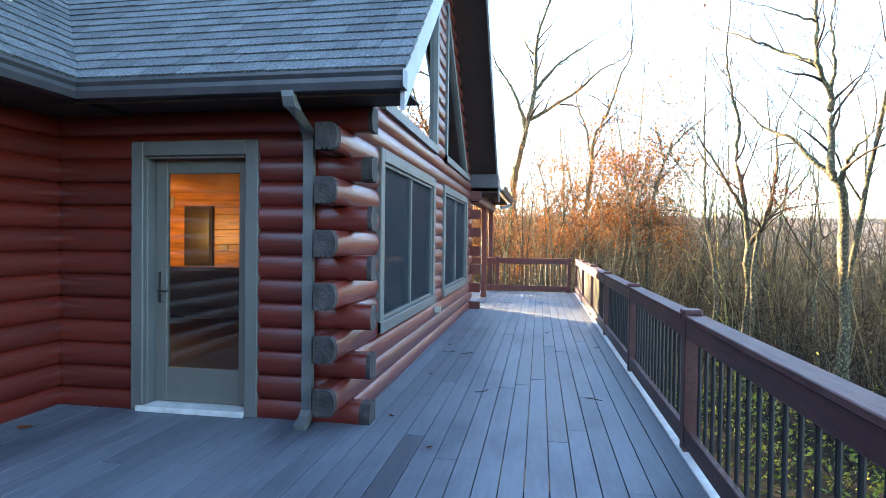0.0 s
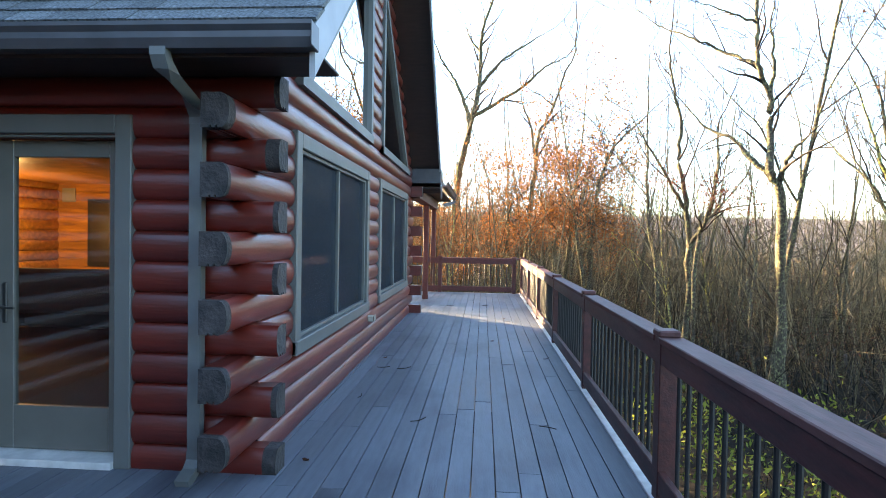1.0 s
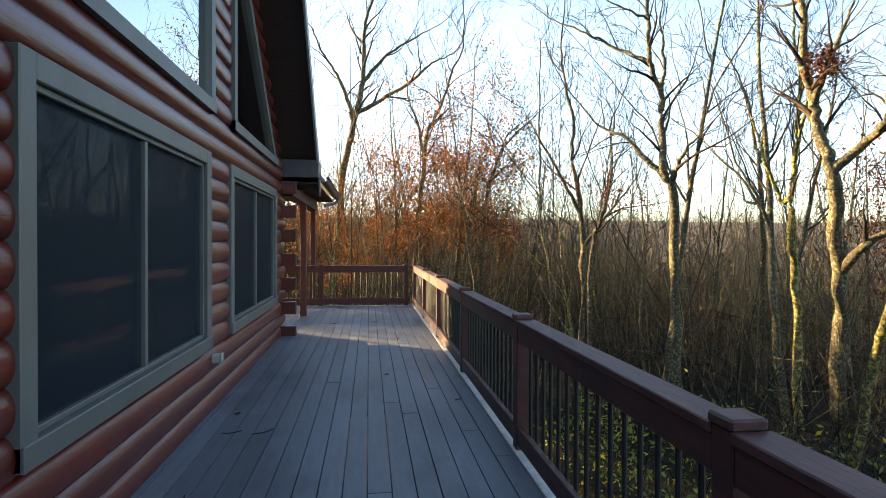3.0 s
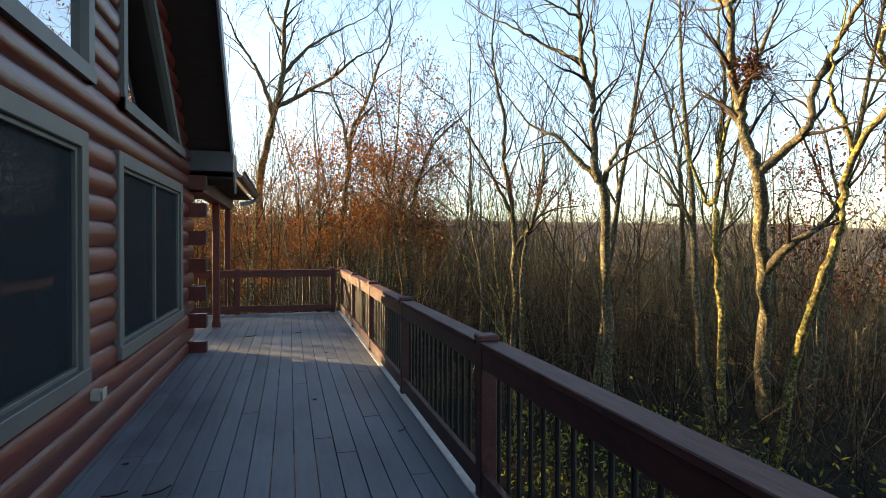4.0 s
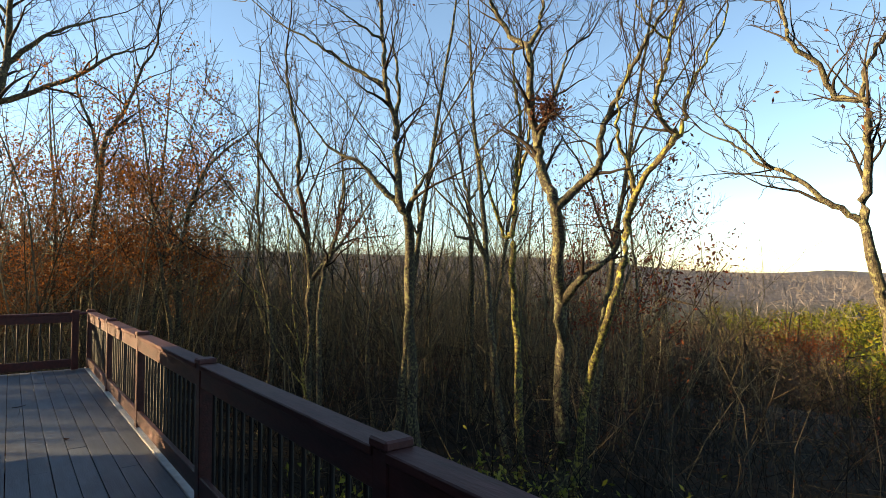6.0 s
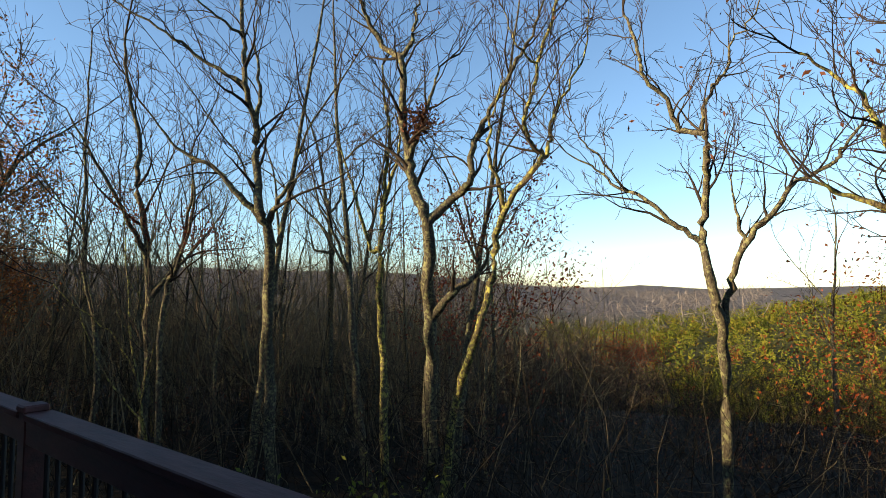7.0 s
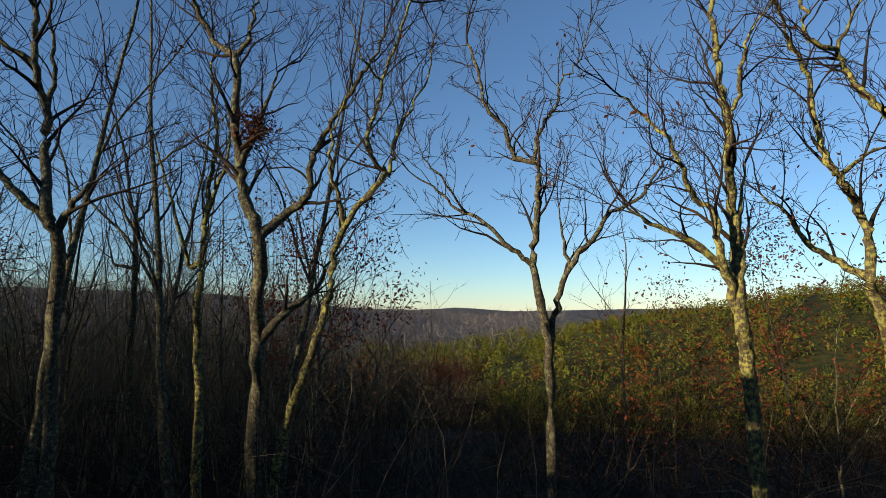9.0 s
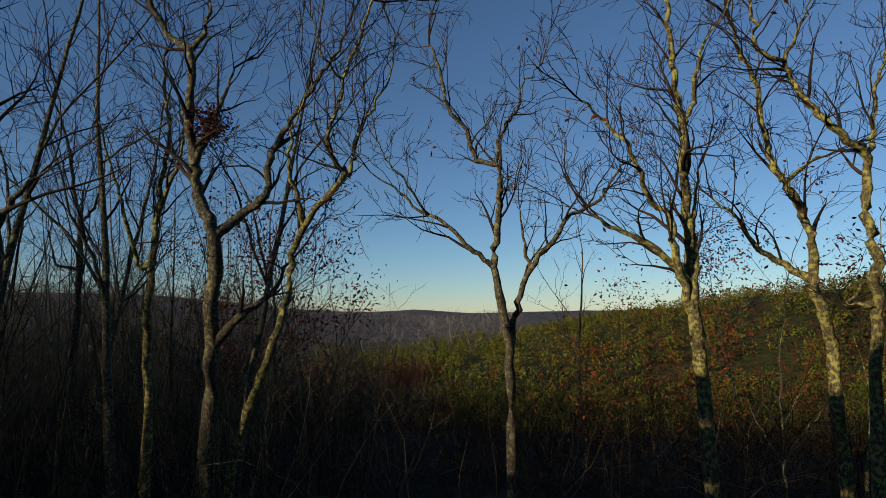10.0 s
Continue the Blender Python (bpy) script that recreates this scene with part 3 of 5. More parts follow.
def raked_window(name, y_in, way, label):
    """A three-sided gable window: upright towards the middle, raked towards the eave."""
    w = thing(name, label, "window", kind="structure")
    low, high, reach = 2.57, 4.93, 2.72
    P, Q, R = (y_in, low), (y_in, high), (y_in + way * reach, low)
    part("casing", bar(bmesh.new(), P, Q, -1.25, -1.16, 0.11, -way), TRIM, w)
    part("casing", bar(bmesh.new(), Q, (R[0] - way * 0.09, R[1] + 0.075), -1.25, -1.164, 0.11, -way), TRIM, w)
    part("sill", bar(bmesh.new(), R, P, -1.25, -1.15, 0.10, -way), TRIM, w)
    bm = bmesh.new()
    g0 = [(y_in + way * 0.09, low + 0.08), (y_in + way * 0.09, high - 0.2), (y_in + way * (reach - 0.2), low + 0.08)]
    a = [bm.verts.new((-1.215, y, z)) for y, z in g0]
    b = [bm.verts.new((-1.221, y, z)) for y, z in g0]
    bm.faces.new(a), bm.faces.new(b[::-1])
    for i in range(3):
        bm.faces.new((a[i], b[i], b[(i + 1) % 3], a[(i + 1) % 3]))
    bmesh.ops.recalc_face_normals(bm, faces=bm.faces)
    part("pane", bm, GLASS_HIGH, w, "gable glass mirroring the sky").visible_shadow = False


raked_window("window_3", 8.05, -1, "raked gable window mirroring bright sky")
raked_window("window_4", 8.77, 1, "raked gable window, dark under the soffit")

# ---- outlet box on the side wall ----
outlet = thing("outlet_box", "small cream weatherproof outlet box on the log wall", "outlet")
part("box", block(bmesh.new(), -1.2, -1.115, 8.01, 8.09, 0.405, 0.49, 0.015), PLASTIC, outlet)
part("cover", block(bmesh.new(), -1.116, -1.105, 8.005, 8.095, 0.42, 0.50, 0.005), PLASTIC, outlet, "cream hinged cover")

# ---- porch at the far end ----
porch = thing("roof_porch", "low porch roof with dark soffit on red posts", "roof", kind="structure")
roof_slab("roof_deck", [(-0.66, 12.4, 2.62), (-0.66, 16.75, 2.62), (-4.5, 16.75, 4.2), (-4.5, 12.4, 4.2)], 0.1, SOFFIT, "", porch)
boxed("soffit_board", -4.4, -0.69, 12.4, 16.7, 2.42, 2.45, SOFFIT, porch)
boxed("beam", -1.24, -1.04, 12.2, 16.5, 2.2, 2.42, RAIL, porch, "dark red porch beam")
pg = thing("rain_gutter", "dark bronze gutter along the porch eave", "gutter")
part("trough", sweep(bmesh.new(), [(-0.66, 12.75, 2.60), (-0.66, 16.8, 2.60)], [(-u, v) for u, v in K_STYLE]), GUTTER, pg)
part("outlet_pipe", sweep(bmesh.new(), [(-0.6, 16.6, 2.48), (-0.6, 16.6, 2.42), (-0.7, 16.55, 2.36), (-0.9, 16.4, 2.30)], PIPE, Vector((0, 1, 0.001))), GUTTER, pg)
for y in (14.5, 16.42):
    pp = thing("porch_post", "square dark red wooden porch post", "post", "porch posts")
    boxed("shaft", -1.2, -1.08, y - 0.06, y + 0.06, 0.0, 2.2, RAIL, pp, bevel=0.006)
    boxed("base", -1.21, -1.07, y - 0.07, y + 0.07, 0.0, 0.10, RAIL, pp)

# ---- deck frame and boards ----
DECK_X1, DECK_Y1 = 1.32, 16.32
deck = thing("deck", "blue-grey weathered wooden deck of long boards", "deck", kind="structure")
boxed("rim_joist", DECK_X1 - 0.02, DECK_X1 + 0.02, -4.0, DECK_Y1, -0.28, -0.045, RAIL, deck)
boxed("rim_joist", -9.0, DECK_X1 - 0.02, DECK_Y1 - 0.03, DECK_Y1 + 0.01, -0.28, -0.045, RAIL, deck)
boxed("edge_board", 1.165, DECK_X1 + 0.03, -4.0, DECK_Y1 + 0.02, -0.03, 0.008, SILL, deck, "pale edge board")
for i in range(9):
    boxed("joist", -8.9, DECK_X1 - 0.03, -3.5 + i * 2.4, -3.46 + i * 2.4, -0.24, -0.045, RAIL, deck)

# ---- railings ----
RAIL_H = 0.945


def post_parts(parent, x, y):
    p = boxed("post", x, x + 0.1, y, y + 0.1, -0.02, RAIL_H - 0.02, RAIL, parent, bevel=0.005)
    bm = bmesh.new()
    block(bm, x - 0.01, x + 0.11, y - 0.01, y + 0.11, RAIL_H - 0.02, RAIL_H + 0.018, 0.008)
    part("post_cap", bm, RAIL_TOP, p, "flat paler post cap")


BAL = bpy.data.meshes.new("baluster")
bm = bmesh.new()
bmesh.ops.create_cone(bm, cap_ends=True, segments=8, radius1=0.0125, radius2=0.0125, depth=0.70)
bm.to_mesh(BAL)
bm.free()
BAL.materials.append(IRON)


def bay(parent, a, b, axis, fixed):
    """Rails and balusters between two posts along one axis."""
    def bx(name, s0, s1, c0, c1, z0, z1, mat, label=""):
        if axis == "y":
            return boxed(name, c0, c1, s0, s1, z0, z1, mat, parent, label, 0.005)
        return boxed(name, s0, s1, c0, c1, z0, z1, mat, parent, label, 0.005)
    bx("rail_cap", a - 0.0, b, fixed - 0.008, fixed + 0.125, RAIL_H - 0.055, RAIL_H - 0.018, RAIL_TOP, "flat paler rail cap")
    bx("upper_rail", a, b, fixed + 0.005, fixed + 0.045, RAIL_H - 0.175, RAIL_H - 0.056, RAIL)
    bx("lower_rail", a, b, fixed + 0.005, fixed + 0.045, 0.045, 0.175, RAIL)
    n = max(3, round((b - a) / 0.143))
    for i in range(1, n):
        s = a + (b - a) * i / n
        ob = new("baluster", BAL)
        ob.parent = parent
        c = fixed + 0.06
        ob.location = (c, s, 0.47) if axis == "y" else (s, c, 0.47)


RAIL_X = 1.185
rail_side = thing("deck_railing", "dark red wooden deck railing with thin black balusters", "railing", "deck railings")
POSTS_Y = [-2.75, -0.37, 2.01, 4.40, 6.78, 9.19, 11.55, 13.79, 16.2]
for y in POSTS_Y:
    post_parts(rail_side, RAIL_X, y)
for a, b in zip(POSTS_Y, POSTS_Y[1:]):
    bay(rail_side, a + 0.1, b, "y", RAIL_X)
rail_end = thing("deck_railing", "dark red wooden railing across the deck's far end", "railing", "deck railings")
POSTS_X = [-5.6, -3.3, -0.98, 1.06]
for x in POSTS_X[:-1] + [0.97]:
    post_parts(rail_end, x, 16.2)
for a, b in zip(POSTS_X[:-1], POSTS_X[1:-1] + [0.97]):
    bay(rail_end, a + 0.1, b, "x", 16.2)
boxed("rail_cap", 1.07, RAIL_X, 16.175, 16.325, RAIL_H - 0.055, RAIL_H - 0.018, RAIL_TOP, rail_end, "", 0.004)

# ---- room behind the door and windows ----
room = thing("floor_inside", "dark wooden floor of the room", "floor", kind="structure")
boxed("floor_slab", -9.0, -1.42, 4.72, 11.95, -0.12, 0.02, SOFA, room)
inner = thing("wall_inside", "varnished pine log wall of the lit room", "wall", kind="structure")
for k in range(13):
    log("y", 4.72, 11.5, -7.9, course(k), inner, PINE)
for k in range(15):
    boxed("board", -7.85, -1.40, 11.40, 11.43, 0.02 + 0.155 * k, 0.17 + 0.155 * k, PINE, inner)
boxed("ceiling", -9.0, -1.42, 4.72, 11.95, 2.34, 2.385, PINE)
tagged(bpy.data.objects["ceiling"], "pine boarded ceiling of the room", "ceiling", kind="structure")
picture = thing("wall_picture", "dark framed picture on the pine wall", "picture")
boxed("frame", -7.2, -6.55, 11.35, 11.395, 0.8, 2.05, SOFA, picture)
boxed("print", -7.13, -6.62, 11.345, 11.351, 0.87, 1.98, BLACK, picture, "dark print")
vent = thing("wall_vent", "small pale vent grille on the pine wall", "vent")
boxed("frame", -7.72, -7.46, 11.375, 11.395, 2.0, 2.26, PLASTIC, vent)
switch = thing("light_switch", "white light switch plate on the pine wall", "switch")
boxed("plate", -6.4, -6.22, 11.38, 11.395, 1.13, 1.25, PLASTIC, switch)
couch = thing("sofa", "charcoal fabric sofa with a rounded back", "sofa")
for nm, b in (("base", (-6.40, -4.20, 8.90, 9.70, 0.06, 0.42)), ("backrest", (-6.40, -4.20, 8.65, 8.92, 0.3, 0.92)), ("armrest", (-6.62, -6.40, 8.70, 9.70, 0.06, 0.62)), ("armrest", (-4.20, -3.98, 8.70, 9.70, 0.06, 0.62)), ("seat_cushion", (-6.38, -5.31, 8.95, 9.72, 0.42, 0.56)), ("seat_cushion", (-5.29, -4.22, 8.95, 9.72, 0.42, 0.56))):
    boxed(nm, *b, SOFA, couch, "", 0.05)
lamp = thing("table_lamp", "glowing table lamp with a cone shade on a dark side table", "lamp")
bm = bmesh.new()
bmesh.ops.create_cone(bm, cap_ends=False, segments=20, radius1=0.17, radius2=0.09, depth=0.24, matrix=Matrix.Translation((-7.3, 9.6, 1.2)))
SHADE = bpy.data.materials.new("glowing_lampshade")
SHADE.use_nodes = True
SHADE.node_tree.nodes["Principled BSDF"].inputs["Emission Color"].default_value = (1, 0.6, 0.2, 1)
SHADE.node_tree.nodes["Principled BSDF"].inputs["Emission Strength"].default_value = 0.35
part("shade", bm, SHADE, lamp, "glowing cone shade")
bm = bmesh.new()
bmesh.ops.create_cone(bm, cap_ends=True, segments=14, radius1=0.09, radius2=0.02, depth=0.5, matrix=Matrix.Translation((-7.3, 9.6, 0.85)))
part("stem", bm, BLACK, lamp)
table = thing("side_table", "dark wooden side table under the lamp", "table")
boxed("top", -7.65, -6.95, 9.3, 9.9, 0.56, 0.6, SOFA, table)
for x, y in ((-7.62, 9.33), (-7.03, 9.33), (-7.62, 9.82), (-7.03, 9.82)):
    boxed("leg", x, x + 0.05, y, y + 0.05, 0.02, 0.56, SOFA, table)
bulb = new("lamp_light", bpy.data.lights.new("lamp_light", "POINT"))
bulb.data.energy, bulb.data.color, bulb.data.shadow_soft_size = 5.5, (1.0, 0.62, 0.28), 0.15
bulb.location = (-7.3, 9.6, 1.5)

# ---- twigs and leaves fallen on the deck ----
DEB = random.Random(23)


def fallen_leaf(x, y, size, mat, label):
    bm = bmesh.new()
    ring = [bm.verts.new((x + size * f * math.cos(a) * (1 - 0.3 * (i % 2)), y + size * f * math.sin(a) * 0.75, 0.006 + 0.012 * DEB.random())) for i in range(9) for a in [i * 2 * math.pi / 9] for f in [DEB.uniform(0.75, 1.1)]]
    mid = bm.verts.new((x, y, 0.004))
    for a, b in zip(ring, ring[1:] + ring[:1]):
        bm.faces.new((a, b, mid))
    bmesh.ops.solidify(bm, geom=bm.faces[:], thickness=0.0015)
    tagged(part("fallen_leaf", bm, mat), label, "leaf", "leaves on the deck")


def fallen_twig(x, y, turn, size):
    bm = bmesh.new()
    pts = [Vector((x + size * s * math.cos(turn + 0.5 * s), y + size * s * math.sin(turn + 0.5 * s), 0.006 + 0.01 * (s - 0.5) ** 2)) for s in (0, 0.3, 0.6, 1.0)]
    sweep(bm, pts, [(0.004 * math.cos(a * 1.2566), 0.004 * math.sin(a * 1.2566)) for a in range(5)])
    tagged(part("twig", bm, TWIG), "short dark fallen twig on the deck boards", "twig", "twigs on the deck")


for x, y, t, s in ((-0.35, 5.6, 0.3, 0.16), (-0.72, 7.35, 0.2, 0.18), (-0.95, 7.4, -0.2, 0.14), (0.78, 5.55, 2.2, 0.14), (-0.55, 13.2, 0.2, 0.22), (0.2, 13.4, 0.1, 0.16), (-0.9, 6.2, 1.0, 0.12), (0.95, 8.1, 0.4, 0.12)):
    fallen_twig(x, y, t, s)
fallen_leaf(-3.47, 3.95, 0.07, RUST, "curled orange-brown oak leaf on the deck")
for x, y in ((0.35, 9.2), (-0.5, 4.15), (-0.92, 4.75), (-0.95, 7.9), (0.6, 11.5)):
    fallen_leaf(x, y, 0.03, DRY, "small dry brown leaf on the deck boards")

# ---- land ----
def smooth(a, b, t):
    t = min(max((t - a) / (b - a), 0.0), 1.0)
    return t * t * (3 - 2 * t)


def land(x, y):
    """Height of the ground: level at the house, a slope down to a valley, a near wooded hill and far ridges."""
    r, az = math.hypot(x - 1, y - 6), math.degrees(math.atan2(y - 6, x - 1))
    fall = smooth(100, 20, abs(az))          # full fall towards the valley, none behind the house
    near = -2.6 - (0.085 * fall + 0.02) * min(r, 60) * smooth(0.5, 9, r) + 0.25 * noise.noise((x * 0.25, y * 0.25, 0)) * smooth(2, 8, r)
    valley = -24 * fall - 4
    z = near + (valley - near) * smooth(38, 115, r)
    hill = smooth(26, -14, az) * smooth(-120, -60, az)
    z += hill * smooth(110, 330, r) * (30 + 9 * smooth(2, -24, az)) + 5 * noise.noise((x * 0.011, y * 0.011, 3)) * smooth(80, 250, r)
    # an unseen rise added behind the camera, to screen off low sky light
    z += 15 * smooth(16, 62, r) * smooth(-46, -78, az)
    ridge = smooth(12, 45, az) * smooth(175, 120, az)
    z += ridge * smooth(300, 1300, r) * 62 + smooth(1500, 3500, r) * (10 + 24 * noise.noise((az * 0.05, 1, 5))) + smooth(1900, 3200, r) * 26 * math.exp(-((az - 18) / 3.5) ** 2)
    return z


def ground_mesh():
    verts, faces = [(1, 6, land(1, 6))], []
    rings, spokes = 84, 192
    for i in range(rings):
        r = 1.5 * (4300 / 1.5) ** (i / (rings - 1))
        for j in range(spokes):
            a = 2 * math.pi * j / spokes
            x, y = 1 + r * math.cos(a), 6 + r * math.sin(a)
            verts.append((x, y, land(x, y)))
    for j in range(spokes):
        faces.append((0, 1 + j, 1 + (j + 1) % spokes))
    for i in range(rings - 1):
        for j in range(spokes):
            a, b = 1 + i * spokes + j, 1 + i * spokes + (j + 1) % spokes
            faces.append((a, a + spokes, b + spokes, b))
    data = bpy.data.meshes.new("ground")
    data.from_pydata(verts, [], faces)
    data.polygons.foreach_set("use_smooth", [True] * len(data.polygons))
    return data


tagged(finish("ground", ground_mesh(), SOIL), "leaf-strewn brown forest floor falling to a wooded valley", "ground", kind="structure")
for y in (0.8, 5.6, 10.4, 15.2):
    z = land(1.1, y)
    boxed("support_post", 1.05, 1.19, y, y + 0.14, z - 0.2, -0.24, RAIL, deck)


# ---- bare trees ----
def tubes(paths, sides_for):
    """Tapered tubes along many paths, packed as arrays: each path is points and radii."""
    groups = {}
    for pts, rad in paths:
        groups.setdefault((len(pts), sides_for(rad[0])), []).append((pts, rad))
    V, F, base = [], [], 0
    for (n, s), items in groups.items():
        P = np.array([i[0] for i in items], float)
        R = np.array([i[1] for i in items], float)
        m = len(items)
        T = np.empty_like(P)
        T[:, 1:-1], T[:, 0], T[:, -1] = P[:, 2:] - P[:, :-2], P[:, 1] - P[:, 0], P[:, -1] - P[:, -2]
        T /= np.linalg.norm(T, axis=2, keepdims=True) + 1e-9
        ref = np.zeros((m, 1, 3))
        flat = np.abs(T[:, :1, 2]) > 0.8
        ref[..., 0], ref[..., 2] = flat, ~flat
        A = np.cross(T, np.repeat(ref, n, 1))
        A /= np.linalg.norm(A, axis=2, keepdims=True) + 1e-9
        B = np.cross(T, A)
        ang = 2 * np.pi * np.arange(s) / s
        ring = P[:, :, None] + R[:, :, None, None] * (A[:, :, None] * np.cos(ang)[:, None] + B[:, :, None] * np.sin(ang)[:, None])
        V.append(ring.reshape(-1, 3))
        i0 = base + (np.arange(m)[:, None, None] * n + np.arange(n - 1)[None, :, None]) * s
        a, b = np.arange(s)[None, None], (np.arange(s)[None, None] + 1) % s
        F.append(np.stack([i0 + a, i0 + b, i0 + s + b, i0 + s + a], -1).reshape(-1, 4))
        base += m * n * s
    return np.concatenate(V), np.concatenate(F)


def pack(name, V, F, mat, smooth_faces=True):
    """A mesh from arrays of points and equal-sided faces."""
    data = bpy.data.meshes.new(name)
    k = F.shape[1]
    data.vertices.add(len(V))
    data.vertices.foreach_set("co", np.asarray(V, np.float32).ravel())
    data.loops.add(F.size)
    data.loops.foreach_set("vertex_index", np.asarray(F, np.int32).ravel())
    data.polygons.add(len(F))
    data.polygons.foreach_set("loop_start", np.arange(0, F.size, k, dtype=np.int32))
    if smooth_faces:
        data.polygons.foreach_set("use_smooth", np.ones(len(F), bool))
    data.update(calc_edges=True)
    data.materials.append(mat)
    return data


def crooked(rng, start, way, length, n, bend, lift):
    """A branch that wanders: n points from start."""
    pts, d = [np.array(start, float)], np.array(way, float)
    for _ in range(n - 1):
        d = d + rng.normal(0, bend, 3) + np.array((0, 0, lift))
        d /= np.linalg.norm(d)
        pts.append(pts[-1] + d * length / (n - 1))
    return np.array(pts)


def refine(rng, ctrl, r0, r1, each=5, jitter=0.022):
    """A rounded, slightly knobbly limb through a few turning points."""
    c = np.array(ctrl, float)
    ext = np.vstack([2 * c[0] - c[1], c, 2 * c[-1] - c[-2]])
    pts = []
    for i in range(len(c) - 1):
        p0, p1, p2, p3 = ext[i:i + 4]
        for t in np.arange(each) / each:
            pts.append(0.5 * (2 * p1 + (p2 - p0) * t + (2 * p0 - 5 * p1 + 4 * p2 - p3) * t * t + (3 * p1 - p0 - 3 * p2 + p3) * t ** 3))
    pts.append(c[-1])
    pts = np.array(pts)
    pts[1:-1] += rng.normal(0, jitter, (len(pts) - 2, 3))
    f = np.linspace(0, 1, len(pts))
    return pts, (r0 + (r1 - r0) * f ** 0.8) * (1 + rng.normal(0, 0.05, len(pts)))


def sprout(rng, path, level, out, tips, scale, first=0.25, most=3, twig=0.004, density=1.0):
    """Side branches along a limb, and theirs in turn."""
    pts, rad = path
    seg = np.linalg.norm(np.diff(pts, axis=0), axis=1)
    total = seg.sum()
    gap = (0.66, 0.42, 0.3, 0.25)[level] * scale / density
    count = max(1, int(total * (1 - first) / gap))
    for i in range(count):
        f = first + (1 - first) * (i + rng.random()) / count
        at = f * (len(pts) - 1)
        j = min(int(at), len(pts) - 2)
        p = pts[j] + (pts[j + 1] - pts[j]) * (at - j)
        d = pts[j + 1] - pts[j]
        d = d / (np.linalg.norm(d) + 1e-9)
        side = rng.normal(0, 1, 3)
        side -= d * side.dot(d)
        side /= np.linalg.norm(side) + 1e-9
        ang = rng.uniform(0.42, 0.9)
        way = d * math.cos(ang) + side * math.sin(ang) + np.array((0, 0, 0.16))
        way /= np.linalg.norm(way)
        r = max(rad[j] * rng.uniform(0.38, 0.62), twig)
        length = scale * (2.7, 1.55, 0.85, 0.48)[level] * rng.uniform(0.5, 1.25) * (1 - 0.35 * f)
        n = (7, 5, 4, 3)[level]
        child = (crooked(rng, p, way, length, n, (0.17, 0.2, 0.2, 0.18)[level], 0.04), np.linspace(r, twig * 0.7, n))
        out.append(child)
        if level < most:
            sprout(rng, child, level + 1, out, tips, scale, 0.2, most, twig, density)
        else:
            tips.append(child[0][-1])


def leaf_quads(rng, points, per, spread, size):
    """Small bent leaves scattered about points."""
    P = np.repeat(np.array(points), per, 0) + rng.normal(0, spread, (len(points) * per, 3))
    a = rng.normal(0, 1, P.shape)
    a /= np.linalg.norm(a, axis=1, keepdims=True)
    b = np.cross(a, rng.normal(0, 1, P.shape))
    b /= np.linalg.norm(b, axis=1, keepdims=True) + 1e-9
    s = size * rng.uniform(0.6, 1.3, (len(P), 1))
    V = np.stack([P - a * s, P + b * s * 0.45, P + a * s, P - b * s * 0.45], 1).reshape(-1, 3)
    return V, np.arange(len(V)).reshape(-1, 4)


SIDES = lambda r: 10 if r > 0.08 else 7 if r > 0.03 else 4 if r > 0.012 else 3


def make_tree(seed, limbs, base, label, bark_mat, scale=1.0, most=3, leaves=0, leaf_mat=None, twig=0.004, density=1.0, group="", spread=0.12, leaf_share=1.0, leaf_size=0.05):
    """A bare tree: trunk and main limbs as one part, the branching crown as another, last leaves as a third."""
    rng = np.random.default_rng(seed)
    t = thing("tree", label, "tree", group, at=base)
    out, tips = [], []
    ends = []
    for pts, rad in limbs:
        d = pts[-1] - pts[-3]
        d = d / np.linalg.norm(d)
        for _ in range(2 if twig < 0.007 else 1):
            w = d + rng.normal(0, 0.35, 3)
            c = crooked(rng, pts[-1], w / np.linalg.norm(w), scale * rng.uniform(1.6, 3.0), 7, 0.16, 0.08)
            ends.append((c, np.linspace(max(rad[-1], 0.012), twig, 7)))
    out += ends
    for e in ends:
        sprout(rng, e, 1, out, tips, scale, 0.1, most, twig, density)
    for i, (pts, rad) in enumerate(limbs):
        sprout(rng, (pts, rad), 0 if i == 0 or rad[0] > 0.05 else 1, out, tips, scale, 0.42 if i == 0 else 0.15, most, twig, density)
    V, F = tubes(limbs, lambda r: 12 if r > 0.06 else 8)
    finish("trunk", pack("trunk", V, F, bark_mat), [], t)
    V, F = tubes(out, SIDES)
    finish("crown", pack("crown", V, F, TWIG), [], t)
    if leaves:
        pick = [p for p in tips if rng.random() < leaf_share]
        if pick:
            V, F = leaf_quads(rng, pick, leaves, spread, leaf_size)
            finish("leaves", pack("leaves", V, F, leaf_mat, False), [], t, "last dry leaves")
    return t


OAK_SEED = itertools.count(200)


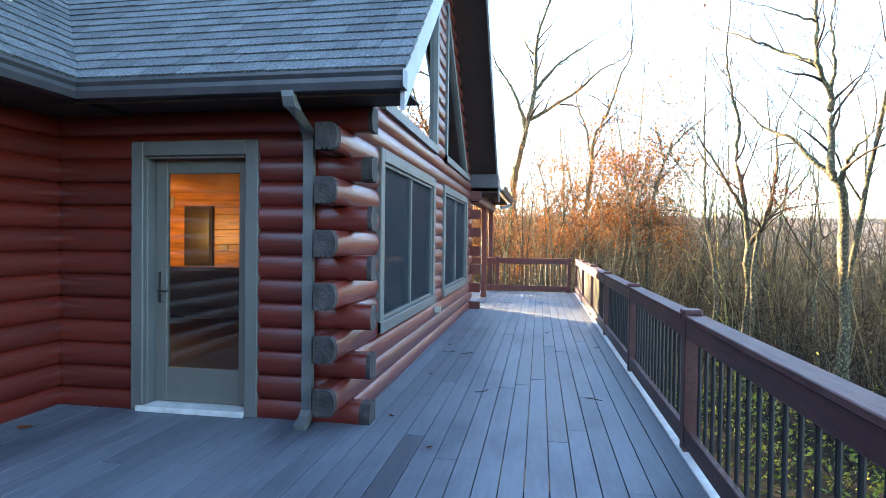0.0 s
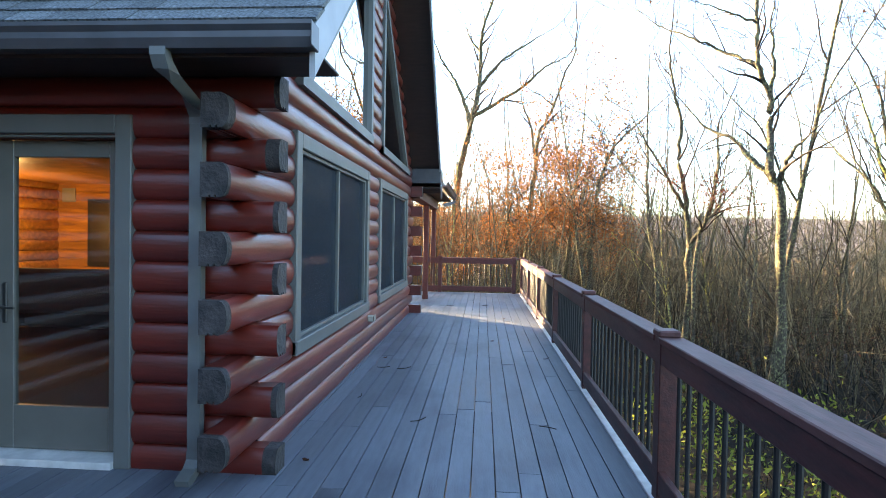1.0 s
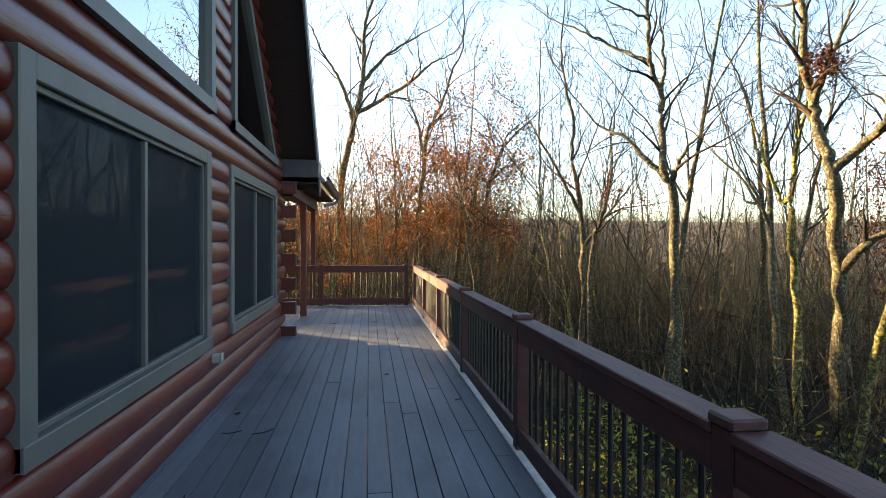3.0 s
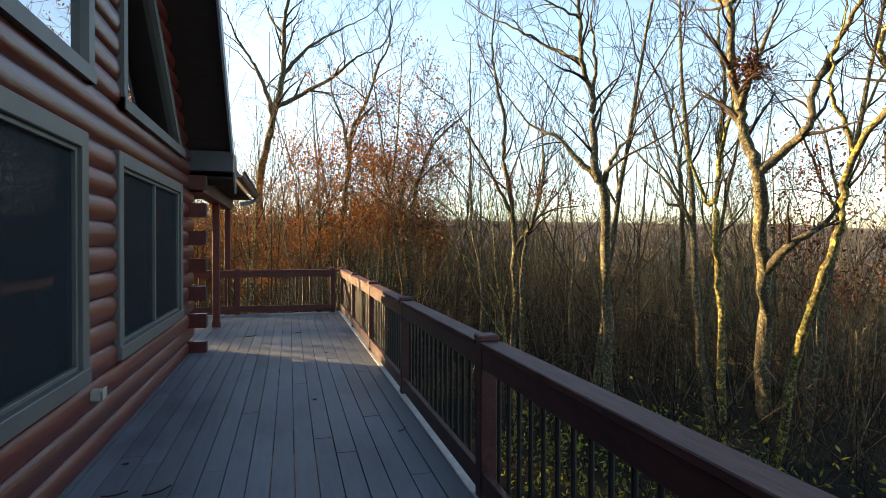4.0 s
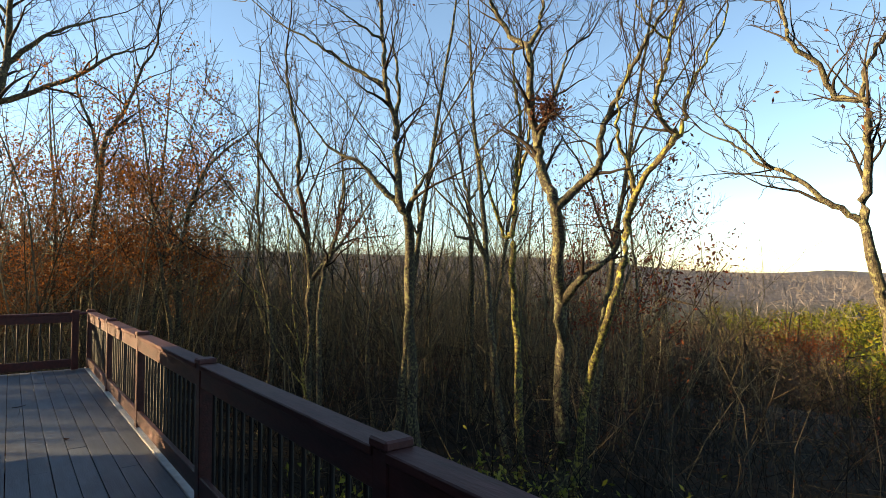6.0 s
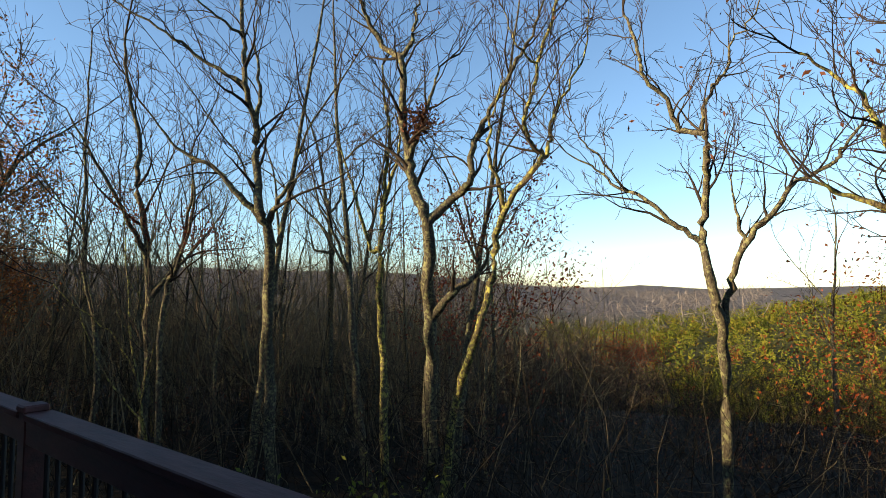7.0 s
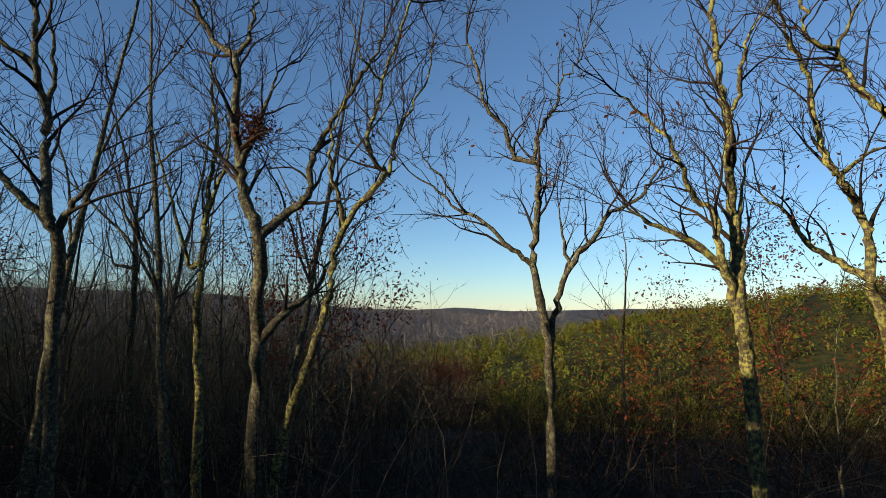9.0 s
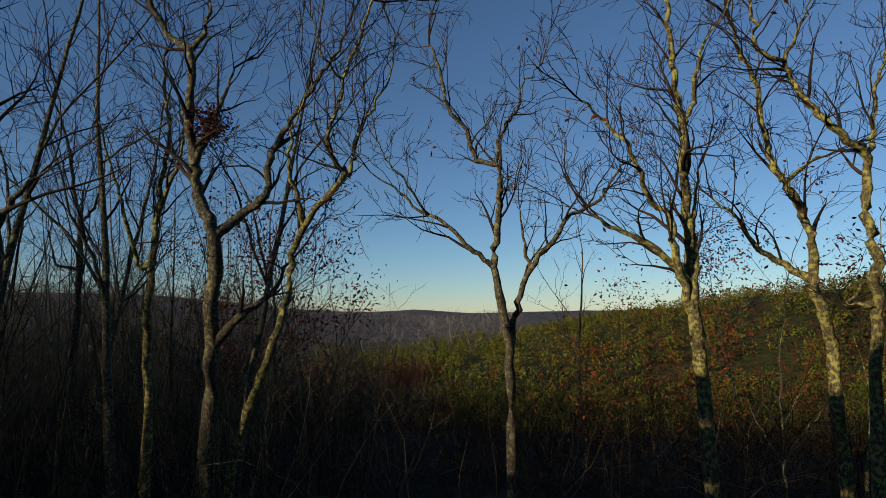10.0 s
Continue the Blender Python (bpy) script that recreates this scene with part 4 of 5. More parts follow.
def oak(r0, lines, label, bark_mat, leaves, size):
    """A single oak by the turns of its trunk and main limbs, each side limb springing from those before it."""
    seed = next(OAK_SEED)
    rng = np.random.default_rng(seed - 100)
    x, y, z = lines[0][0]
    g = land(x, y) - 0.15
    lines[0][0] = (x, y, min(z, g + 0.3))
    if z > g + 0.5:
        lines[0].insert(0, (x, y, g))
    o = np.array(lines[0][0])
    limbs = []
    for j, turns in enumerate(lines):
        c = np.array(turns) - o
        ra = r0 * 1.15
        if j:
            at = np.concatenate([q[0] for q in limbs])
            wide = np.concatenate([q[1] for q in limbs])
            k = np.argmin(np.linalg.norm(at - c[0], axis=1))
            c[0], ra = at[k], min(r0 * 0.72, wide[k] * 0.85)
        limbs.append(refine(rng, c, ra, max(ra * 0.2, 0.009)))
    return make_tree(seed, limbs, tuple(o), label, bark_mat, size, 3, leaves, DRY, 0.0034 + 0.0038 * size, 1.0, leaf_share=0.05)


oak(0.165, [
    [(9.91, 13.68, -0.70), (9.95, 13.66, 0.47), (9.66, 13.45, 1.67), (9.44, 13.31, 2.94), (9.49, 13.71, 3.68), (9.43, 13.79, 4.40), (9.10, 13.70, 5.29), (9.01, 13.61, 6.42), (9.07, 14.14, 6.80), (8.84, 14.43, 7.42), (8.55, 14.45, 7.83)],
    [(9.57, 13.41, 2.96), (9.80, 12.94, 3.47), (9.76, 12.43, 3.76), (9.91, 12.46, 4.30), (10.13, 12.44, 4.93), (10.11, 11.88, 5.62), (10.09, 11.45, 6.21), (10.39, 11.24, 6.84), (10.54, 11.00, 7.67)],
    [(9.09, 13.68, 6.46), (9.22, 13.49, 7.01), (9.34, 13.48, 7.65), (9.68, 13.64, 8.48)],
    [(9.33, 13.71, 4.36), (9.38, 13.44, 5.03), (9.72, 13.43, 5.77), (10.01, 13.40, 6.54)],
    [(9.78, 13.49, 0.97), (9.99, 13.00, 1.50), (10.50, 12.72, 1.90), (10.64, 12.41, 2.53)]],
    "large bare oak with a long leaning limb", BARK, 2, 0.75)
oak(0.1, [
    [(10.30, 13.67, -2.06), (10.45, 13.36, -1.11), (10.25, 12.88, -0.08), (10.15, 12.47, 0.80), (10.35, 12.30, 1.66), (10.32, 12.16, 2.66), (10.13, 11.60, 3.45), (10.22, 11.11, 3.99), (10.45, 11.08, 4.27), (10.29, 11.28, 4.53), (10.01, 11.24, 4.96), (10.13, 11.09, 5.49), (10.27, 11.05, 6.12), (10.11, 10.62, 6.92), (9.97, 10.33, 7.49)],
    [(10.32, 11.10, 4.07), (10.52, 10.94, 4.57), (10.41, 10.83, 4.98), (10.67, 10.60, 5.63), (10.99, 10.36, 6.45), (10.89, 10.21, 7.24)],
    [(10.21, 11.82, 3.25), (9.85, 11.88, 3.91), (9.58, 11.85, 4.50), (9.62, 11.77, 5.05), (9.46, 11.40, 5.61)],
    [(10.13, 10.96, 6.05), (9.52, 11.15, 6.37), (9.27, 11.26, 6.93)]],
    "crooked bare oak with a leaning lichened stem", BARK_PALE, 1, 0.75)
oak(0.11, [
    [(10.78, 15.80, -0.73), (10.79, 15.93, 0.47), (10.50, 15.71, 1.46), (10.31, 15.49, 2.53), (10.45, 15.59, 3.41), (10.44, 15.49, 4.28), (10.17, 15.07, 5.18), (10.07, 15.11, 6.03), (10.17, 15.33, 7.11)],
    [(10.44, 15.71, 2.43), (10.31, 15.86, 2.55), (9.83, 15.74, 3.33), (9.68, 15.93, 4.15), (9.57, 16.18, 5.10), (9.16, 16.08, 5.80)],
    [(10.38, 15.53, 3.40), (10.09, 14.82, 4.52), (9.83, 14.46, 5.02), (9.77, 14.50, 5.73)]],
    "bare oak with a sunlit lichened trunk", BARK_PALE, 2, 0.8)
oak(0.13, [
    [(14.75, 22.37, -1.01), (14.79, 22.50, 0.74), (14.38, 22.00, 2.50), (14.06, 21.73, 4.32), (14.19, 22.25, 5.35), (14.10, 22.36, 6.62), (13.57, 22.30, 7.73)],
    [(14.25, 21.95, 4.36), (14.68, 21.96, 4.88), (14.65, 21.65, 5.78), (15.03, 21.91, 7.03)],
    [(14.40, 22.06, 2.77), (14.48, 23.09, 3.16), (14.65, 23.75, 4.32)]],
    "thin bare tree forked near its top", BARK, 1, 1)
oak(0.1, [
    [(11.39, 8.06, -1.13), (11.44, 8.06, -0.09), (11.13, 7.99, 0.89), (10.91, 8.09, 1.63), (11.02, 8.24, 2.38), (11.00, 8.17, 3.14), (10.71, 8.05, 3.73), (10.66, 8.09, 4.21), (10.77, 8.49, 4.43), (10.59, 8.66, 4.95), (10.23, 8.95, 5.40), (10.27, 9.06, 5.98), (10.32, 9.30, 6.60)],
    [(11.17, 8.00, 0.88), (11.25, 7.87, 1.52), (11.05, 7.58, 2.31), (11.30, 7.08, 2.91), (11.55, 6.87, 3.32), (11.54, 6.28, 3.62), (11.45, 6.11, 3.87), (11.74, 5.83, 4.30), (11.93, 5.60, 4.44)],
    [(10.94, 8.22, 2.37), (10.76, 8.67, 2.69), (10.62, 9.07, 3.12), (10.73, 9.67, 3.50), (10.61, 10.09, 3.90), (10.28, 10.49, 4.19)],
    [(10.44, 9.57, 3.45), (10.06, 9.72, 3.92), (10.00, 10.04, 4.30), (9.95, 10.21, 4.68)],
    [(10.76, 8.10, 4.23), (10.69, 7.97, 4.92), (11.01, 7.74, 5.44), (10.97, 7.61, 5.87), (10.88, 7.22, 6.24), (11.07, 7.05, 6.98)],
    [(11.13, 7.59, 2.32), (10.93, 7.68, 2.89), (10.78, 7.70, 3.40)]],
    "bare oak forked low in a wide Y", BARK, 2, 0.6)
oak(0.125, [
    [(10.67, 4.61, -0.37), (10.70, 4.73, 0.30), (10.41, 4.82, 1.04), (10.23, 4.90, 1.59), (10.36, 4.87, 2.33), (10.31, 4.90, 3.07), (10.00, 4.94, 3.75), (9.94, 4.94, 4.39), (10.06, 5.00, 5.10), (9.90, 5.05, 5.72), (9.63, 5.12, 6.26), (9.64, 5.17, 7.05)],
    [(10.03, 4.92, 4.42), (9.94, 4.77, 4.84), (9.56, 4.69, 5.33), (9.52, 4.58, 5.66), (9.58, 4.22, 6.28)],
    [(10.45, 4.81, 1.04), (10.15, 5.02, 1.86), (9.95, 5.14, 2.39), (10.01, 5.19, 2.94), (9.80, 5.49, 3.29), (9.42, 5.67, 3.67), (9.33, 5.82, 4.10), (9.34, 6.10, 4.40), (9.00, 6.47, 4.69)],
    [(10.39, 4.74, 1.77), (10.35, 4.78, 2.41), (10.65, 4.76, 2.92), (10.90, 4.59, 3.95)],
    [(10.30, 5.00, 1.86), (9.84, 5.44, 2.48), (9.65, 6.03, 2.79), (9.23, 6.44, 3.02)]],
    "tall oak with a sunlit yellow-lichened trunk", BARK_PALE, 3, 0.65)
oak(0.12, [
    [(12.62, 2.08, -0.52), (12.63, 2.20, 0.44), (12.28, 2.39, 1.28), (12.03, 2.60, 1.99), (12.19, 2.55, 2.72), (12.15, 2.66, 3.25), (11.76, 2.97, 3.72), (11.68, 3.20, 4.03), (11.80, 3.31, 4.82), (11.60, 3.40, 5.62), (11.23, 3.73, 6.15), (11.25, 3.87, 6.82)],
    [(12.20, 2.55, 1.95), (12.24, 3.07, 2.38), (11.99, 3.58, 2.74), (12.15, 3.80, 3.31), (12.37, 4.14, 3.70)],
    [(11.86, 2.98, 3.90), (12.20, 2.49, 4.21), (12.65, 1.76, 4.55)]],
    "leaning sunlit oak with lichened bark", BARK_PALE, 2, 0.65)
oak(0.1, [
    [(11.08, 2.32, -0.47), (11.16, 2.09, 0.58), (10.86, 2.08, 1.74), (10.64, 2.18, 2.53), (10.75, 2.20, 3.27), (10.75, 2.11, 3.91), (10.37, 2.57, 4.21), (10.22, 2.98, 4.61), (10.30, 3.24, 5.13), (10.17, 3.34, 5.42), (9.85, 3.77, 5.52), (9.89, 3.81, 6.10), (9.93, 3.96, 6.72)],
    [(10.62, 2.16, 3.88), (10.81, 1.97, 4.47), (10.70, 1.92, 5.09), (10.97, 1.63, 5.64), (11.31, 1.27, 6.25)],
    [(10.12, 3.35, 5.40), (9.75, 3.19, 5.85), (9.42, 3.13, 6.11)],
    [(10.74, 2.77, 1.40), (10.94, 2.49, 1.57), (11.46, 2.03, 1.95)]],
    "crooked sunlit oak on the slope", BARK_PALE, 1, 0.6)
oak(0.14, [
    [(8.20, 16.86, -1.17), (8.18, 17.08, 0.86), (8.00, 16.84, 2.76), (7.72, 16.80, 3.32), (7.84, 17.07, 4.39), (7.80, 17.15, 5.43), (7.39, 16.96, 6.21), (7.35, 16.99, 7.08), (7.46, 17.28, 8.24), (7.34, 17.21, 9.07)],
    [(7.42, 17.12, 6.26), (6.79, 17.76, 6.81), (6.09, 18.00, 7.23), (5.42, 18.74, 7.83), (4.88, 19.52, 8.66)],
    [(7.71, 16.99, 5.39), (7.87, 17.10, 6.32), (7.89, 17.34, 7.44), (8.31, 17.81, 8.62)],
    [(7.85, 16.96, 3.06), (7.33, 17.21, 3.78), (7.14, 17.80, 4.38), (6.64, 18.49, 4.85), (6.05, 18.68, 5.60)],
    [(7.92, 16.93, 3.13), (7.94, 16.29, 3.70), (8.24, 16.00, 4.16)],
    [(7.38, 17.13, 7.28), (6.62, 17.09, 7.64), (5.84, 17.08, 7.91)]],
    "tall bare oak with a long side limb", BARK, 1, 0.9)
oak(0.24, [
    [(-1.59, 32.96, 0.93), (-1.36, 33.22, 3.69), (-1.05, 32.52, 5.63), (-0.60, 32.00, 7.55), (-0.18, 32.36, 9.68), (-0.12, 32.43, 11.47), (0.04, 31.71, 12.73), (0.48, 31.52, 13.97)],
    [(-0.50, 32.33, 8.01), (0.72, 31.50, 8.56), (2.20, 29.80, 9.14), (3.04, 29.29, 9.82), (4.01, 28.90, 10.15)],
    [(-0.17, 32.15, 9.87), (0.95, 31.93, 10.84), (2.11, 31.81, 11.63), (3.39, 32.37, 12.58)],
    [(-0.61, 32.39, 7.63), (-1.03, 31.74, 8.90), (-1.58, 32.03, 10.12), (-2.23, 32.27, 11.06), (-2.57, 31.45, 11.88)],
    [(-0.11, 32.10, 11.36), (-0.76, 32.99, 12.58), (-1.18, 34.60, 14.21)]],
    "tall bare tree with wide-forking limbs behind the deck", BARK, 0, 1.3)
oak(0.15, [
    [(2.20, 29.50, 0.50), (2.48, 29.71, 2.85), (2.69, 29.09, 5.15), (2.77, 28.77, 6.49), (3.45, 28.97, 7.77), (3.89, 28.86, 9.22), (4.32, 28.06, 10.20)],
    [(2.70, 29.18, 5.16), (2.44, 29.96, 7.17), (2.00, 30.14, 8.37), (1.94, 30.96, 10.30)]],
    "bare grey forest tree with spreading limbs", BARK, 1, 1.2)
oak(0.12, [
    [(5.12, 27.98, 0.49), (5.30, 28.26, 2.36), (5.61, 27.59, 4.66), (6.07, 27.09, 5.78), (7.24, 27.06, 6.92)],
    [(5.73, 27.62, 5.14), (5.39, 27.16, 6.19), (4.72, 26.14, 7.24)]],
    "bare grey forest tree with spreading limbs", BARK, 1, 1.2)
oak(0.11, [
    [(6.66, 19.75, -1.68), (6.78, 19.93, 0.78), (6.54, 19.66, 2.76), (6.28, 19.58, 4.05), (6.41, 19.89, 5.27), (6.17, 20.07, 6.62), (5.96, 19.74, 7.65)],
    [(6.68, 19.69, 1.12), (7.14, 19.20, 2.42), (6.99, 18.51, 3.63), (7.06, 18.30, 5.00)],
    [(6.57, 19.73, 2.44), (5.88, 19.52, 3.53), (5.17, 19.41, 4.58), (4.75, 19.64, 5.53)]],
    "bare grey forest tree with spreading limbs", BARK, 1, 1)
oak(0.09, [
    [(6.51, 18.80, -0.73), (6.67, 18.96, 1.13), (6.76, 18.58, 2.07), (6.96, 18.28, 3.45), (7.03, 18.60, 4.75)],
    [(6.78, 18.63, 2.07), (7.82, 18.75, 3.22), (8.18, 18.72, 4.22)]],
    "bare grey forest tree with spreading limbs", BARK, 1, 1)


def plain_tree(seed, height, r0, label, mat, most, **more):
    """A tall thin forest tree with its own lean and a few main forks."""
    rng = np.random.default_rng(seed)
    n = 7
    trunk = crooked(rng, (0, 0, -0.2), (rng.normal(0, 0.06), rng.normal(0, 0.06), 1), height, n, 0.07, 0.06)
    limbs = [refine(rng, trunk, r0, r0 * 0.14, 3, 0.02)]
    for k in range(3):
        f = rng.uniform(0.35, 0.65)
        j = int(f * (len(limbs[0][0]) - 1))
        a = rng.uniform(0, 6.28)
        up = rng.uniform(0.8, 1.6)
        w = np.array((math.cos(a), math.sin(a), up))
        c = crooked(rng, limbs[0][0][j], w / np.linalg.norm(w), height * rng.uniform(0.25, 0.42), 5, 0.16, 0.08)
        limbs.append(refine(rng, c, limbs[0][1][j] * 0.6, 0.012, 3, 0.02))
    return make_tree(seed, limbs, (0, 0, 0), label, mat, 1.15, most, twig=0.008, **more)


KINDS = []
for i in range(7):
    KINDS.append(plain_tree(300 + i, 9 + 1.1 * i, 0.07 + 0.012 * i, "tall thin bare grey forest tree on the slope", BARK if i else BARK_PALE, 2, density=0.66, group="bare forest trees"))
ORANGE = [plain_tree(330 + i, 8.5 + i, 0.1, "oak still holding russet orange leaves", BARK, 2, density=0.85, leaves=85, leaf_mat=RUST, spread=0.36, leaf_size=0.06, group="russet oaks") for i in range(2)]


RUSSET = [plain_tree(350 + i, 5.5 + 0.8 * i, 0.05, "young oak with withered dark red leaves on the slope", BARK, 2, density=0.7, leaves=42, leaf_mat=WINE, spread=0.3, leaf_size=0.06, group="russet saplings") for i in range(2)]


def place(proto, x, y, turn, size):
    c = copy_thing(proto, pose(x, y, land(x, y), 0, 0, turn) @ Matrix.Scale(size, 4))
    return c


FOREST = random.Random(11)
spots = []
while len(spots) < 215:
    x, y = FOREST.uniform(-24, 46), FOREST.uniform(-22, 70)
    r, az = math.hypot(x - 1, y - 6), math.degrees(math.atan2(y - 6, x - 1))
    if x < 4.5 and y < 20:
        continue
    if r < 13 and az < 50 or r < 9:
        continue
    # the view across the valley stays open
    if -26 < az < 26 and FOREST.random() < (0.93 if r > 16 else 0.8):
        continue
    if any((x - a) ** 2 + (y - b) ** 2 < 2.2 for a, b in spots):
        continue
    spots.append((x, y))
for x, y in spots:
    place(FOREST.choice(KINDS), x, y, FOREST.uniform(0, 360), FOREST.uniform(0.7, 1.05))
for x, y, s in ((2.6, 27.0, 0.95), (4.0, 28.2, 1.05), (5.6, 28.6, 0.95), (1.0, 29.0, 0.8), (-0.6, 27.5, 0.65), (3.6, 31, 0.85), (5.6, 33, 1.1), (8.4, 36, 0.7), (0.8, 33.5, 0.6), (4.4, 36.5, 1.15), (-1.5, 36, 0.6)):
    place(FOREST.choice(ORANGE), x, y, FOREST.uniform(0, 360), s)
# unseen young oaks added behind the porch to break the low sun into streaks
for i in range(36):
    d, off = FOREST.uniform(6, 13), FOREST.uniform(-6, 8)
    x, y = -1 - 0.788 * d + 0.616 * off, 15.5 + 0.616 * d + 0.788 * off
    if y > 18.5:
        place(FOREST.choice(ORANGE), x, y, FOREST.uniform(0, 360), FOREST.uniform(0.48, 0.62))
for x, y, s in ((21.3, 3.3, 0.85), (24.5, 5.5, 0.85), (14.6, 15.3, 1.1)):
    place(FOREST.choice(RUSSET), x, y, FOREST.uniform(0, 360), s)
for ob, (x, y) in zip(RUSSET, ((14.9, 17.0), (17.0, 2.0))):
    ob.location = (x, y, land(x, y))
# the first of each kind joins the far wood behind the porch
for i, ob in enumerate(KINDS + ORANGE):
    x, y = -12 + 2.6 * i, 44 + 2.5 * (i % 3)
    ob.location = (x, y, land(x, y))


# ---- brush and saplings ----
def brush(name, seed, count, pick, tall, twigs, label, mat, thick=0.006, lean=0.28, bend=0.27, reach=(0.12, 0.32), rise=0.5):
    """Thin leaning stems with short side twigs, too many to count."""
    rng = np.random.default_rng(seed)
    P = []
    while len(P) < count:
        x, y = pick(rng)
        P.append((x, y, land(x, y) - 0.05))
    P = np.array(P)
    H = rng.uniform(*tall, count)
    d = np.column_stack([rng.normal(0, lean, count), rng.normal(0, lean, count), np.ones(count)])
    n = 5
    S = np.empty((count, n, 3))
    S[:, 0] = P
    for k in range(1, n):
        d = d + rng.normal(0, bend, (count, 3))
        d /= np.linalg.norm(d, axis=1, keepdims=True)
        S[:, k] = S[:, k - 1] + d * (H / (n - 1))[:, None]
    R = np.linspace(1, 0.3, n)[None] * (thick * (0.6 + H / 3))[:, None]
    paths = [(S[i], R[i]) for i in range(count)]
    f = rng.uniform(0.2, 0.98, (count, twigs)) * (n - 1)
    j = np.minimum(f.astype(int), n - 2)
    idx = np.arange(count)[:, None]
    o = S[idx, j] + (S[idx, j + 1] - S[idx, j]) * (f - j)[..., None]
    w = rng.normal(0, 1, (count, twigs, 3))
    w[..., 2] = np.abs(w[..., 2]) * rise + 0.1 + 0.9 * (rise > 0.6)
    w /= np.linalg.norm(w, axis=2, keepdims=True)
    L = (H[:, None] * rng.uniform(*reach, (count, twigs)))[..., None]
    mid = o + w * L * 0.5 + rng.normal(0, 0.13, o.shape) * L
    end = o + w * L + rng.normal(0, 0.09, o.shape) + np.array((0, 0, 0.08))
    T = np.stack([o, mid, end], 2).reshape(-1, 3, 3)
    tr = np.broadcast_to(np.array((0.75, 0.55, 0.3)) * thick, (len(T), 3))
    paths += [(T[i], tr[i]) for i in range(len(T))]
    V, F = tubes(paths, lambda r: 3)
    return tagged(finish(name, pack(name, V, F, mat), []), label, "brush", kind="stuff")


def ring_pick(r0, r1, a0, a1, power=0.7):
    def pick(rng):
        while True:
            r = r0 + (r1 - r0) * rng.random() ** power
            a = radians(rng.uniform(a0, a1))
            x, y = 1 + r * math.cos(a), 6 + r * math.sin(a)
            if not (x < 2.2 and y < 17.5):
                return x, y
    return pick


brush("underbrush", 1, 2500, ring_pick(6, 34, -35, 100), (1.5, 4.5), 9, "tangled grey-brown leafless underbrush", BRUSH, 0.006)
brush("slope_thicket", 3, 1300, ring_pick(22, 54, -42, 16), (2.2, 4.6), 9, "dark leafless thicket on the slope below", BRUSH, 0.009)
brush("saplings", 2, 850, ring_pick(17, 46, 34, 108), (6.5, 13.5), 30, "dense wood of thin bare saplings", SAPLING, 0.0075, 0.12, 0.17, (0.06, 0.18), 0.45)
brush("young_saplings", 6, 420, ring_pick(14, 40, 22, 100), (4.0, 8.0), 20, "thin bare saplings among the oaks", SAPLING, 0.008, 0.12, 0.19, (0.07, 0.22), 0.45)
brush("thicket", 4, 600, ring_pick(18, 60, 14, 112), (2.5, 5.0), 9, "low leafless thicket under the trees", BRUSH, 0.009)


def leafy(name, seed, centres, per, spread, size, mat, label):
    rng = np.random.default_rng(seed)
    V, F = leaf_quads(rng, centres, per, spread, size)
    return tagged(finish(name, pack(name, V, F, mat, False), []), label, "bush", kind="stuff")


BR = random.Random(5)
green_spots = [(x, y, land(x, y) + BR.uniform(0.2, 1.6)) for x, y in [(BR.uniform(3.2, 7.5), BR.uniform(1.0, 13.0)) for _ in range(90)]]
leafy("green_bushes", 9, green_spots, 60, 0.32, 0.05, GREEN, "yellow-green leafy bushes below the deck")
dry_spots = []
pick = ring_pick(9, 34, -35, 105)
rng = np.random.default_rng(21)
for _ in range(1500):
    x, y = pick(rng)
    dry_spots.append((x, y, land(x, y) + rng.uniform(0.3, 2.8)))
leafy("dry_leaf_sprays", 10, dry_spots, 14, 0.3, 0.034, DRY, "sparse russet leaves hanging in the brush")

nest_at = (9.33, 13.40, 5.12)
leafy("leaf_nest", 40, [nest_at], 650, 0.17, 0.05, DRY, "round brown leaf nest high in the oak")
spray_at = [(10.31, 5.86, 2.16), (10.34, 6.14, 2.08), (10.88, 5.91, 5.25), (6.8, 16.74, 2.3)]
leafy("leaf_sprays", 41, spray_at, 45, 0.36, 0.038, DRY, "withered brown oak leaves hanging on low boughs")
cluster_at = [(5.52, 19.02, 3.46), (6.54, 17.76, 2.96), (6.15, 19.05, 3.22), (7.67, 17.98, 2.68), (12.21, 13.02, 3.13), (11.23, 4.3, 2.48), (11.45, 4.42, 3.0), (10.9, 4.75, 2.2), (10.7, 13.42, 2.98), (10.45, 12.9, 2.6), (11.13, 15.64, 2.99), (10.38, 12.68, 3.03), (11.6, 14.42, 2.2), (6.6, 17.1, 2.7)]
leafy("leaf_clusters", 45, cluster_at, 330, 0.27, 0.03, WINE, "dense withered red-brown oak leaves low in the crowns")
far_red = [(x + BR.uniform(-1.6, 1.6), y + BR.uniform(-1.6, 1.6), -2.4 + BR.uniform(-0.8, 0.4)) for x, y in ((37.9, 20.1), (36.5, 19.0), (37.2, 18.4)) for _ in range(9)]
leafy("red_thicket", 43, far_red, 110, 0.42, 0.06, FAR_RED, "dark red leafy thicket far down the slope")
red_at = [(15.3, 5.2, 1.0), (14.6, 3.8, 1.4), (16.9, 6.9, 1.1), (13.0, 6.4, 0.1), (16.1, 2.5, 1.1), (14.5, 5.0, -0.3)]
leafy("red_undergrowth", 42, [(x + BR.uniform(-1.6, 1.6), y + BR.uniform(-1.6, 1.6), z + BR.uniform(-0.9, 0.5)) for x, y, z in red_at for _ in range(7)], 42, 0.36, 0.042, FAR_RED, "dull red leaves of the undergrowth on the slope")


